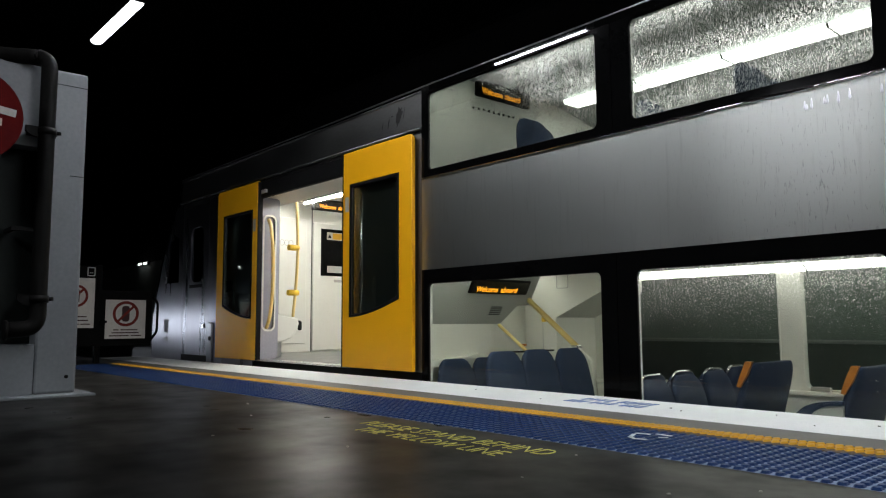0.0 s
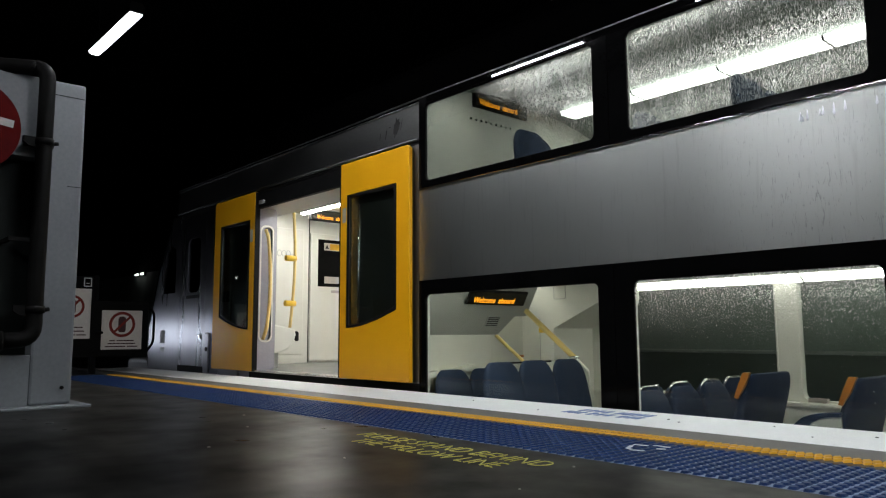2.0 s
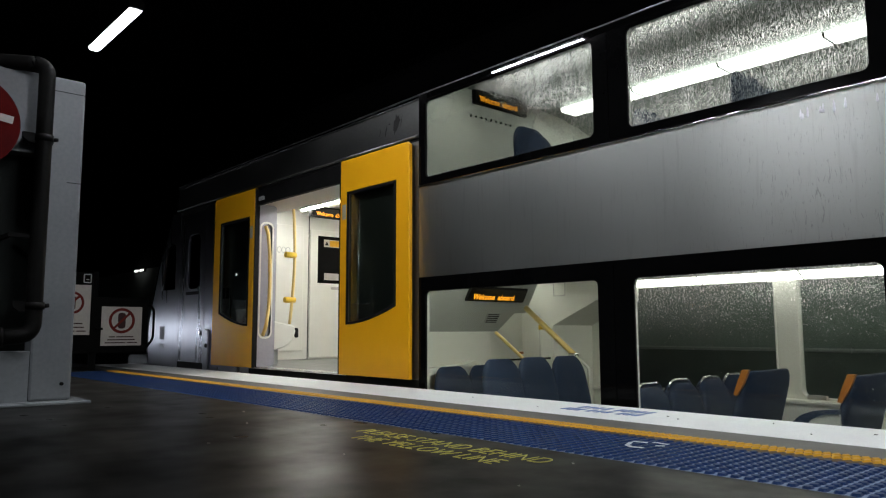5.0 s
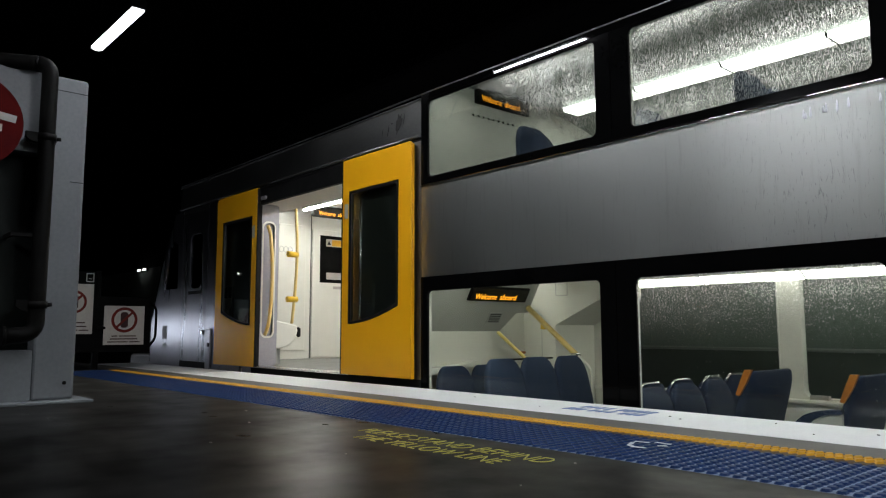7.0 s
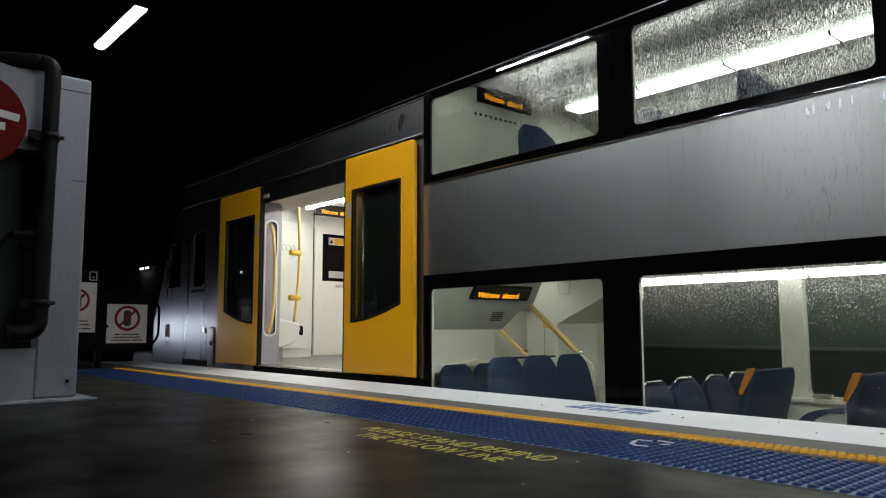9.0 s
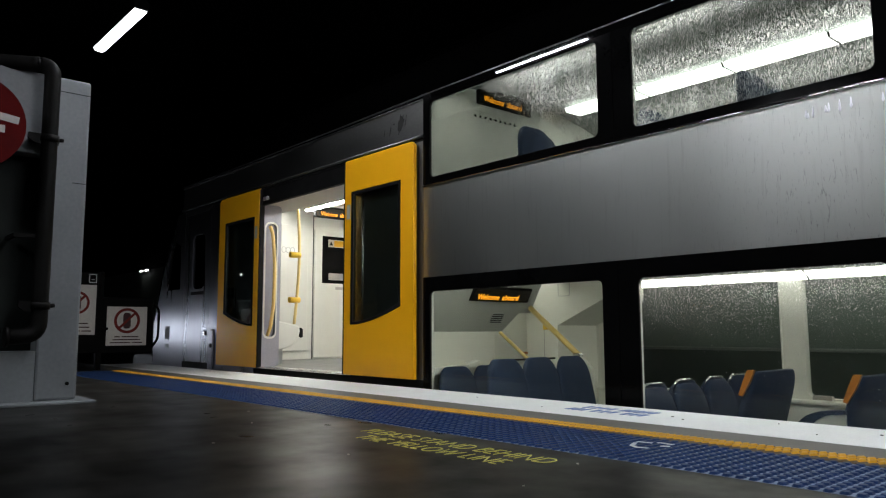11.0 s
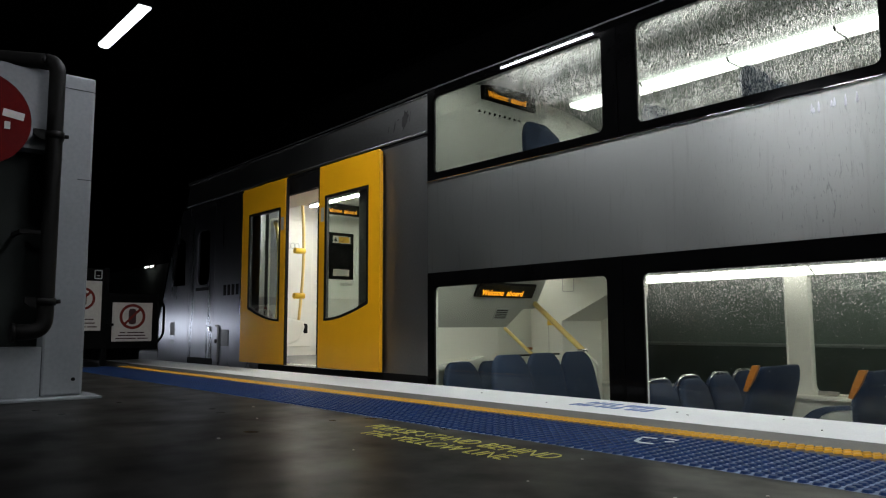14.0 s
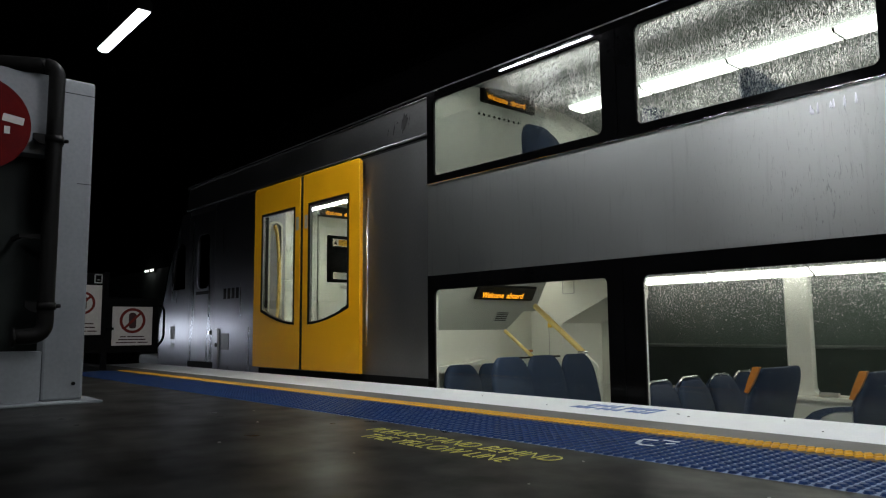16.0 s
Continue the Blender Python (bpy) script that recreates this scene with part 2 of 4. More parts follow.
# dark brown base paints the shade between the studs and along their front
LINESHADE = worn("line_shade_brown", (0.045, 0.020, 0.004), (0.10, 0.045, 0.007), (0.45, 0.6), 0.0, 9.0, 140.0, 0.2, sheen=0.25)
YELLOWMARK = worn("worn_yellow_stencil", (0.46, 0.43, 0.08), (0.78, 0.73, 0.18), (0.5, 0.7), 0.0, 40.0, 200.0, 0.2)
WHITEMARK = worn("white_stencil", (0.6, 0.62, 0.62), (0.8, 0.8, 0.8), (0.5, 0.7), 0.0, 40.0, 200.0, 0.2)
BLUEMARK = worn("blue_stencil", (0.03, 0.09, 0.30), (0.16, 0.26, 0.50), (0.5, 0.7), 0.0, 50.0, 200.0, 0.2)
COLUMN = worn("white_enamel_steel", (0.14, 0.152, 0.16), (0.18, 0.193, 0.20), (0.4, 0.6), 0.0, 2.5, 40.0, 0.05)
PIPE = worn("dark_grey_pipe_paint", (0.003, 0.003, 0.0026), (0.007, 0.0065, 0.006), (0.5, 0.65), 0.0, 8.0, 90.0, 0.1, sheen=0.08)
RED = worn("red_enamel", (0.065, 0.0015, 0.002), (0.09, 0.003, 0.003), (0.5, 0.6), sheen=0.05)
GATE = worn("black_steel_gate", (0.0015, 0.0015, 0.0015), (0.003, 0.003, 0.003), (0.5, 0.7), sheen=0.05)
SIGNWHITE = worn("white_sign_face", (0.40, 0.375, 0.345), (0.47, 0.445, 0.41), (0.4, 0.6), 0.0, 9.0, 60.0, 0.05)
SIGNRED = worn("red_sign_ink", (0.12, 0.014, 0.011), (0.15, 0.02, 0.014), (0.5, 0.6), sheen=0.1)
SIGNDARK = worn("dark_sign_ink", (0.04, 0.02, 0.02), (0.06, 0.03, 0.03), (0.5, 0.6), sheen=0.1)
# near-black colour stands in for the hall's lack of light
STATIONWALL = worn("unlit_black_wall", (0.004, 0.004, 0.004), (0.010, 0.010, 0.010), (0.7, 0.9), 0.0, 1.5, 30.0, 0.4, sheen=0.1)
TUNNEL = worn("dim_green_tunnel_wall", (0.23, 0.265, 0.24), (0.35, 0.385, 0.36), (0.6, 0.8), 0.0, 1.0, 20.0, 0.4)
PLINTH = worn("dark_wall_plinth", (0.08, 0.092, 0.084), (0.12, 0.132, 0.124), (0.6, 0.8), 0.0, 1.5, 20.0, 0.4)
BALLAST = worn("dark_ballast", (0.03, 0.028, 0.025), (0.07, 0.065, 0.06), (0.8, 0.95), 0.0, 14.0, 60.0, 1.0)
SCREEN = worn("black_display_glass", (0.010, 0.008, 0.006), (0.014, 0.012, 0.010), (0.12, 0.2))
LED = glow("amber_led", (1.0, 0.36, 0.015), 2.6, 0.02)
SALOONLIGHT = glow("saloon_tube_cover", (1.0, 1.0, 0.945), 6.9)
LOWERLIGHT = glow("lower_deck_tube_cover", (1.0, 0.985, 0.90), 9.0)
VESTLIGHT = glow("vestibule_tube_cover", (1.0, 0.98, 0.92), 150.0)
# output cut well below the other tubes to keep the far end dark
DIMLIGHT = glow("dimmed_platform_tube_cover", (0.90, 0.93, 1.0), 5.0)
PLATFORMLIGHT = glow("platform_tube_cover", (0.90, 0.93, 1.0), 112.0)
REARLIGHT = glow("rear_platform_tube_cover", (0.90, 0.93, 1.0), 40.0)
FARLIGHT = glow("distant_lamp", (1.0, 1.0, 1.0), 2.5)
GLASSWET = pane_glass("rain_streaked_glass", (0.82, 0.86, 0.83), 0.85)
GLASSDAMP = pane_glass("rain_spotted_glass", (0.90, 0.93, 0.91), 1.0, True, 0.45)
GLASSCLEAR = pane_glass("clear_glass", (0.90, 0.93, 0.90), gloss=0.05)
GLASSDOOR = pane_glass("tinted_door_glass", (0.84, 0.89, 0.85), gloss=0.5)
CABGLASS = pane_glass("dark_cab_glass", (0.05, 0.06, 0.055), gloss=0.4)
GLASSDARK = pane_glass("far_window_glass", (0.92, 0.95, 0.93), gloss=0.2)


# ---- mesh helpers ----
def box(bm, x0, x1, y0, y1, z0, z1, bevel=0.0, m=None):
    got = bmesh.ops.create_cube(bm, size=1.0)["verts"]
    bmesh.ops.scale(bm, vec=(x1 - x0, y1 - y0, z1 - z0), verts=got)
    bmesh.ops.translate(bm, vec=((x0 + x1) / 2, (y0 + y1) / 2, (z0 + z1) / 2), verts=got)
    if m is not None:
        bmesh.ops.transform(bm, matrix=m, verts=got)
    if bevel:
        edges = list({e for v in got for e in v.link_edges})
        bmesh.ops.bevel(bm, geom=edges, offset=bevel, segments=2, affect="EDGES", profile=0.5)
    return bm


def cube(*a, **k):
    return box(bmesh.new(), *a, **k)


def tube(bm, pts, r, sides=10, caps=True):
    """A round bar along points."""
    pts = [Vector(p) for p in pts]
    rings = []
    side = None
    for i, p in enumerate(pts):
        d = (pts[min(i + 1, len(pts) - 1)] - pts[max(i - 1, 0)]).normalized()
        if side is None:
            side = d.orthogonal().normalized()
        side = (side - d * side.dot(d)).normalized()
        up = d.cross(side)
        rings.append([bm.verts.new(p + r * (math.cos(2 * math.pi * k / sides) * side + math.sin(2 * math.pi * k / sides) * up)) for k in range(sides)])
    for a, b in zip(rings, rings[1:]):
        for k in range(sides):
            f = bm.faces.new((a[k], a[(k + 1) % sides], b[(k + 1) % sides], b[k]))
            f.smooth = True
    if caps:
        bm.faces.new(rings[0][::-1])
        bm.faces.new(rings[-1])
    return bm


def bend(pts, r, n=6):
    """Rounds the inner corners of a polyline."""
    pts = [Vector(p) for p in pts]
    out = [pts[0]]
    for a, b, c in zip(pts, pts[1:], pts[2:]):
        p, q = b + (a - b).normalized() * r, b + (c - b).normalized() * r
        for k in range(n + 1):
            s = k / n
            out.append((1 - s) ** 2 * p + 2 * s * (1 - s) * b + s * s * q)
    return out + [pts[-1]]


def prism(bm, outline, axis, lo, hi):
    """A flat outline of (u, v), pulled along x (u=y, v=z), y (u=x, v=z) or z (u=x, v=y)."""
    def at(u, v, w):
        return {"x": (w, u, v), "y": (u, w, v), "z": (u, v, w)}[axis]
    a = [bm.verts.new(at(u, v, lo)) for u, v in outline]
    b = [bm.verts.new(at(u, v, hi)) for u, v in outline]
    n = len(outline)
    for k in range(n):
        bm.faces.new((a[k], a[(k + 1) % n], b[(k + 1) % n], b[k]))
    bm.faces.new(a[::-1])
    bm.faces.new(b)
    bmesh.ops.recalc_face_normals(bm, faces=bm.faces[:])
    return bm


def rounded(u0, u1, v0, v1, r, n=5):
    """The outline of a rectangle with round corners."""
    out = []
    for cu, cv, a0 in ((u1 - r, v1 - r, 0), (u0 + r, v1 - r, 90), (u0 + r, v0 + r, 180), (u1 - r, v0 + r, 270)):
        for k in range(n + 1):
            a = radians(a0 + 90 * k / n)
            out.append((cu + r * math.cos(a), cv + r * math.sin(a)))
    return out


def ring(bm, outer, inner, lo, hi, axis="y"):
    """A frame between two outlines with as many points each, pulled along an axis."""
    def at(u, v, w):
        return {"x": (w, u, v), "y": (u, w, v), "z": (u, v, w)}[axis]
    n = len(outer)
    loops = [[bm.verts.new(at(u, v, w)) for u, v in line] for line in (outer, inner) for w in (lo, hi)]
    ol, oh, il, ih = loops
    for k in range(n):
        j = (k + 1) % n
        for a, b in ((ol, il), (il, ih), (ih, oh), (oh, ol)):
            bm.faces.new((a[k], a[j], b[j], b[k]))
    bmesh.ops.recalc_face_normals(bm, faces=bm.faces[:])
    return bm


def onto_rectangle(inner, u0, u1, v0, v1):
    """Corner by corner partners, on a rectangle, of an outline of rounded()."""
    n = len(inner) // 4
    h = n // 2
    corners = ((u1, v1), (u0, v1), (u0, v0), (u1, v0))
    out = []
    for c, (cu, cv) in enumerate(corners):
        first, last = inner[c * n], inner[c * n + n - 1]
        start, end = ((cu, first[1]), (last[0], cv)) if c % 2 == 0 else ((first[0], cv), (cu, last[1]))
        for k in range(n):
            a, b, f = (start, (cu, cv), k / (h - 1)) if k < h else ((cu, cv), end, (k - h + 1) / (n - h))
            out.append((a[0] + (b[0] - a[0]) * f, a[1] + (b[1] - a[1]) * f))
    return out


def part(name, bm, material, parent=None, label=""):
    me = bpy.data.meshes.new(name)
    bm.to_mesh(me)
    bm.free()
    me.materials.append(material)
    ob = new(name, me)
    ob.parent = parent
    return tagged(ob, label)


def thing(name, at, label, category, group="", kind=""):
    ob = new(name)
    ob.empty_display_size = 0.1
    ob.matrix_basis = at if isinstance(at, Matrix) else pose(*at)
    return tagged(ob, label, category, group, kind)


def setting(name, bm, material, label, category):
    return tagged(part(name, bm, material), label, category, kind="structure")


def lettering(name, text, width, height, material, m, parent, depth=0.001, label="", thin=0.0):
    """Words in the built-in font as a mesh that fills a box of that width and height, its middle at m."""
    cu = bpy.data.curves.new(name, "FONT")
    cu.body, cu.size, cu.extrude, cu.offset = text, 0.1, depth, thin
    tmp = bpy.data.objects.new(name, cu)
    scene.collection.objects.link(tmp)
    bpy.context.view_layer.update()
    me = bpy.data.meshes.new_from_object(tmp)
    bpy.data.objects.remove(tmp)
    lo = [min(v.co[i] for v in me.vertices) for i in (0, 1)]
    hi = [max(v.co[i] for v in me.vertices) for i in (0, 1)]
    me.transform(m @ Matrix.Diagonal((width / (hi[0] - lo[0]), height / (hi[1] - lo[1]), 1, 1)) @ Matrix.Translation((-(lo[0] + hi[0]) / 2, -(lo[1] + hi[1]) / 2, 0)))
    me.materials.clear()
    me.materials.append(material)
    me.name = name
    ob = new(name, me)
    ob.parent = parent
    return tagged(ob, label)


# ---- the station ----
EDGE, COPE, GREY, LINE, BLUE = 3.68, 3.11, 2.865, 2.695, 2.18     # bands of the platform, y


def station():
    bm = bmesh.new()
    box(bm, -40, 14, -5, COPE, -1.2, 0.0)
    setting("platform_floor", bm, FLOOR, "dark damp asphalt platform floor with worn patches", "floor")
    bm = cube(-10.7, 14, COPE, EDGE, -1.2, 0.006, bevel=0.012)
    setting("platform_edge", bm, WHITEPAINT, "scuffed white painted concrete platform edge beside the train", "platform edge")
    bm = cube(-10.7, 14, GREY + 0.002, COPE - 0.002, -0.2, 0.003)
    setting("edge_strip", bm, CONCRETE, "bare grey concrete strip between edge and yellow line", "floor")
    setting("track_bed", cube(-40, 14, EDGE, 9.5, -1.4, -1.2), BALLAST, "dark ballasted track bed beside the platform", "track")
    # same wall as wall_north, its darkness above the train put into the colour
    setting("wall_north_upper", cube(-40, 14, 9.5, 9.8, 2.701, 6.2), STATIONWALL, "upper part of the far station wall, coloured black as unlit", "wall")
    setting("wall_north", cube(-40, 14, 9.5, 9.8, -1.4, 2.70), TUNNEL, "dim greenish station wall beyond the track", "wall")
    setting("wall_south", cube(-40, 14, -5.3, -5, -1.2, 6.2), STATIONWALL, "station wall coloured near-black as if unlit", "wall")
    setting("wall_east", cube(14, 14.3, -5.3, 9.8, -1.4, 6.2), STATIONWALL, "station wall coloured near-black as if unlit", "wall")
    setting("wall_west", cube(-40.3, -40, -5.3, 9.8, -1.4, 6.2), STATIONWALL, "station wall coloured near-black as if unlit", "wall")
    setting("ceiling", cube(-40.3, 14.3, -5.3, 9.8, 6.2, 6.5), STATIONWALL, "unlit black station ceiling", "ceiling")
    setting("wall_plinth", cube(-40, 14, 9.40, 9.499, -1.4, 0.175), PLINTH, "dark plinth below the far station wall", "wall")
    # added bar stands in for the pale line above the plinth
    bm = bmesh.new()
    tube(bm, [(-40, 9.42, 0.197), (14, 9.42, 0.197)], 0.022, 8)
    tagged(part("wall_line_bar", bm, GREYLINING), "thin grey bar added as the pale line along the far station wall", "cable")


def platform_lamp(x, y, light=PLATFORMLIGHT):
    lamp = thing("platform_light", (x, y, 3.40), "lit fluorescent batten hanging over the platform", "light", "platform lights")
    bm = bmesh.new()
    prism(bm, [(-0.062, 0.0), (0.062, 0.0), (0.07, 0.06), (0.04, 0.10), (-0.04, 0.10), (-0.07, 0.06)], "x", -0.64, 0.64)
    part("housing", bm, PIPE, lamp)
    bm = bmesh.new()
    prism(bm, [(-0.058, 0.0), (-0.050, -0.022), (-0.020, -0.034), (0.020, -0.034), (0.050, -0.022), (0.058, 0.0)], "x", -0.62, 0.62)
    part("diffuser", bm, light, lamp, "glowing bluish-white diffuser")
    for s in (-0.5, 0.5):
        part("hanger", tube(bmesh.new(), [(s, 0, 0.10), (s, 0, 2.8)], 0.008, 6), PIPE, lamp)
    return lamp


def tactile(name, base, top, size, width, studs, rx, ry, blunt=False):
    """One tile with its raised studs, diamonds or blunt squares, at the given places."""
    verts, faces = [], []

    def block(low, high, z0, z1):
        b, n = len(verts), len(low)
        verts.extend([(x, y, z0) for x, y in low] + [(x, y, z1) for x, y in high])
        faces.append(tuple(range(b + n, b + 2 * n)))
        faces.extend([(b + k, b + (k + 1) % n, b + n + (k + 1) % n, b + n + k) for k in range(n)])

    def rect(d):
        return [(d, d), (size - d, d), (size - d, width - d), (d, width - d)]
    block(rect(0.001), rect(0.002), 0.0, 0.006)
    for cx, cy in studs:
        def outline(k):
            if blunt:
                return [(cx + a * rx * k, cy + b * ry * k) for a, b in ((1, 0.55), (0.55, 1), (-0.55, 1), (-1, 0.55), (-1, -0.55), (-0.55, -1), (0.55, -1), (1, -0.55))]
            return [(cx + rx * k, cy), (cx, cy + ry * k), (cx - rx * k, cy), (cx, cy - ry * k)]
        block(outline(1.0), outline(0.70), 0.006, 0.0135)
    me = bpy.data.meshes.new(name)
    me.from_pydata(verts, [], faces)
    me.materials.append(base)
    me.materials.append(top)
    for f in me.polygons[5:]:
        f.material_index = 1
    return me


def tactile_paving():
    blue = thing("tactile_paving", (0, 0, 0.0), "blue rubber tactile paving with raised studs along the edge", "tactile paving", kind="structure")
    yellow = thing("yellow_line", (0, 0, 0.0), "worn yellow studded safety line along the platform edge", "safety line", kind="structure")
    size = (LINE - BLUE) / 2
    p = size / 6
    grid = [((i + 0.5) * p, (j + 0.5) * p) for i in range(6) for j in range(6)]
    me = tactile("tile", BLUETILE, BLUESTUD, size, size, grid, 0.335 * p, 0.46 * p, True)
    width, q = GREY - LINE - 0.02, size / 8
    rope = [((i + 0.3) * q, 0.45 * width) for i in range(8)] + [((i + 0.7) * q, 0.80 * width) for i in range(8)]
    my = tactile("line_tile", LINESHADE, YELLOWSTUD, size, width, rope, 0.56 * q, 0.21 * width)
    for k in range(-50, 37):
        x = 0.6 - (k + 1) * size
        for j in range(2):
            ob = new("tile", me)
            ob.parent, ob.location = blue, (x, BLUE + j * size, random.uniform(-0.0052, -0.0045))
        ob = new("line_tile", my)
        ob.parent, ob.location = yellow, (x, LINE + 0.02, random.uniform(-0.0052, -0.0045))


def floor_marks():
    flat = thing("stencil_notice", (0, 0, 0), "worn yellow stencilled safety wording on the asphalt", "floor marking", kind="structure")
    lettering("wording", "PLEASE STAND BEHIND", 1.085, 0.095, YELLOWMARK, pose(-2.24, 1.985, 0.0022), flat, 0.0012, thin=-0.0026)
    lettering("wording", "THE YELLOW LINE", 0.85, 0.090, YELLOWMARK, pose(-2.225, 1.850, 0.0022), flat, 0.0012, thin=-0.0026)
    edge = thing("edge_notice", (0, 0, 0.006), "faded blue stencilled wording on the white edge", "floor marking", kind="structure")
    for row, spec in enumerate((((-2.72, -2.50), (-2.47, -2.24)), ((-2.74, -2.60), (-2.57, -2.40), (-2.37, -2.22)))):
        bm = bmesh.new()
        for x0, x1 in spec:
            n = max(2, int((x1 - x0) / 0.045))
            for k in range(n):
                a = x0 + (x1 - x0) * k / n
                box(bm, a, a + 0.030, 3.44 - 0.13 * row, 3.53 - 0.13 * row, 0, 0.002)
        part("wording", bm, BLUEMARK, edge)
    num = thing("paving_mark", (0, 0, 0.0086), "white painted mark on the blue tactile paving", "floor marking", kind="structure")
    bm = bmesh.new()
    for path in (((-1.685, 2.555), (-1.735, 2.548)), ((-1.728, 2.515), (-1.700, 2.450), (-1.665, 2.425), (-1.625, 2.435)), ((-1.665, 2.585), (-1.605, 2.578)), ((-1.61, 2.515), (-1.592, 2.530))):
        for (ax, ay), (bx, by) in zip(path, path[1:]):
            a = math.atan2(by - ay, bx - ax)
            box(bm, -0.006, math.hypot(bx - ax, by - ay) + 0.006, -0.008, 0.008, 0, 0.0015, m=pose(ax, ay, 0, 0, 0, math.degrees(a)))
    part("stroke", bm, WHITEMARK, num)


def pillar():
    """White enamelled steel enclosure with a fire hose reel and a pipe on its face."""
    col = thing("hydrant_enclosure", (-5.2, 1.39, 0), "white enamelled steel enclosure standing on the platform", "enclosure")
    part("body", cube(-0.55, 0, -0.25, 0, 0.015, 2.128, bevel=0.018), COLUMN, col)
    part("head_panel", cube(-0.55, -0.001, -1.5, -0.2505, 1.59, 2.124, bevel=0.003), COLUMN, col)
    # stands in for the reel's shadow on a flat face, in dark colour
    part("reel_shadow_panel", cube(-0.55, -0.14, -1.5, -0.2505, 0.331, 1.589), REELSHADOW, col, "set-back dark green-grey panel painted as the hose reel's shadow")
    part("skirt_panel", cube(-0.55, -0.001, -1.5, -0.2505, 0.016, 0.330, bevel=0.003), COLUMN, col)
    for z in (2.03, 1.427):
        part("seam", cube(-0.002, 0.002, -0.20 if z > 1.9 else -0.09, -0.006, z - 0.002, z + 0.002), PIPE, col)
    part("base_plate", cube(-0.65, 0.14, -1.62, 0.085, 0.0, 0.016, bevel=0.004), COLUMN, col)
    bm = bmesh.new()
    tube(bm, [(0.0, -0.06, 0.12), (0.012, -0.06, 0.12)], 0.012, 8)
    part("bolt", bm, PIPE, col)
    pipe = thing("hydrant_pipe", (-5.2, 1.39, 0), "dark grey painted fire pipe clamped to the white enclosure", "pipe")
    y = -0.260
    bm = bmesh.new()
    tube(bm, bend([(-0.32, -1.3, 2.13), (0.02, y - 0.12, 2.165), (0.09, y, 2.165), (0.09, y, 0.43), (0.09, -0.44, 0.42)], 0.085), 0.049, 16)
    part("pipe", bm, PIPE, pipe)
    part("flange", tube(bmesh.new(), [(0.09, -0.445, 0.42), (0.09, -0.425, 0.42)], 0.060, 16), PIPE, pipe)
    for z in (1.675, 0.612):
        bm = bmesh.new()
        tube(bm, [(0.09, y, z - 0.022), (0.09, y, z + 0.022)], 0.058, 16)
        box(bm, 0.0, 0.03, y - 0.10, y + 0.07, z - 0.02, z + 0.02, bevel=0.004)
        part("clamp", bm, PIPE, pipe)
        lug = [(y - 0.05, z - 0.040), (y - 0.09, z - 0.034), (y - 0.122, z - 0.008), (y - 0.122, z + 0.026), (y - 0.05, z + 0.026)]
        part("clamp_lug", prism(bmesh.new(), lug, "x", 0.072, 0.105), PIPE, pipe)
        part("clamp_bolt", tube(bmesh.new(), [(0.09, y + 0.05, z), (0.09, y + 0.082, z + 0.004)], 0.013, 8), PIPE, pipe)
    part("stay", cube(-0.14, 0.09, y - 0.17, y - 0.15, 1.033, 1.058), PIPE, pipe)
    part("stay", cube(0.07, 0.095, y - 0.17, y, 1.033, 1.058), PIPE, pipe)
    reel = thing("fire_hose_reel", (-4.98, 0.682, 1.686), "red enamelled fire hose reel with white stickers on the enclosure", "hose reel")
    bm = bmesh.new()
    tube(bm, [(0.0, 0, 0), (0.025, 0, 0)], 0.284, 48)
    part("disc", bm, RED, reel, "round red disc")
    bm = bmesh.new()
    tube(bm, [(-0.20, 0, 0), (0.0, 0, 0)], 0.25, 32)
    part("drum", bm, RUBBER, reel)
    part("sticker", cube(0.026, 0.028, 0.12, 0.235, 0.045, 0.09, m=pose(0, 0, 0, -8)), SIGNWHITE, reel)
    part("sticker", cube(0.026, 0.028, 0.14, 0.17, -0.05, -0.005), SIGNWHITE, reel)


def no_entry(parent, y0, y1, z0, z1):
    """A white plate with a prohibition ring over plain bars."""
    plate = part("sign_plate", cube(0.0, 0.006, y0, y1, z0, z1, bevel=0.002), SIGNWHITE, parent, "white warning sign plate")
    cy, cz, r = (y0 + y1) / 2, z0 + (z1 - z0) * 0.64, (y1 - y0) * 0.325
    bm = bmesh.new()
    circ = [(cy + r * math.cos(radians(a)), cz + r * math.sin(radians(a))) for a in range(0, 360, 10)]
    inn = [(cy + 0.78 * r * math.cos(radians(a)), cz + 0.78 * r * math.sin(radians(a))) for a in range(0, 360, 10)]
    ring(bm, circ, inn, 0.006, 0.008, "x")
    box(bm, 0.0065, 0.0085, -r * 0.90, r * 0.90, -0.014, 0.014, m=pose(0, cy, cz, 45))
    part("ring", bm, SIGNRED, plate)
    bm = bmesh.new()
    prism(bm, rounded(cy - 0.3 * r, cy + 0.28 * r, cz - 0.62 * r, cz + 0.62 * r, 0.2 * r, 3), "x", 0.006, 0.0075)
    part("symbol", bm, SIGNDARK, plate)
    for k, spans in enumerate((((-0.30, -0.16), (-0.12, 0.30)), ((-0.34, 0.34),), ((-0.40, 0.10), (0.14, 0.40)))):
        zz = z0 + (z1 - z0) * (0.225 - 0.075 * k)
        for a, b in spans:
            part("bar", cube(0.006, 0.0072, cy + a * (y1 - y0), cy + b * (y1 - y0), zz - 0.0065, zz + 0.0065), SIGNDARK, plate)
    return plate


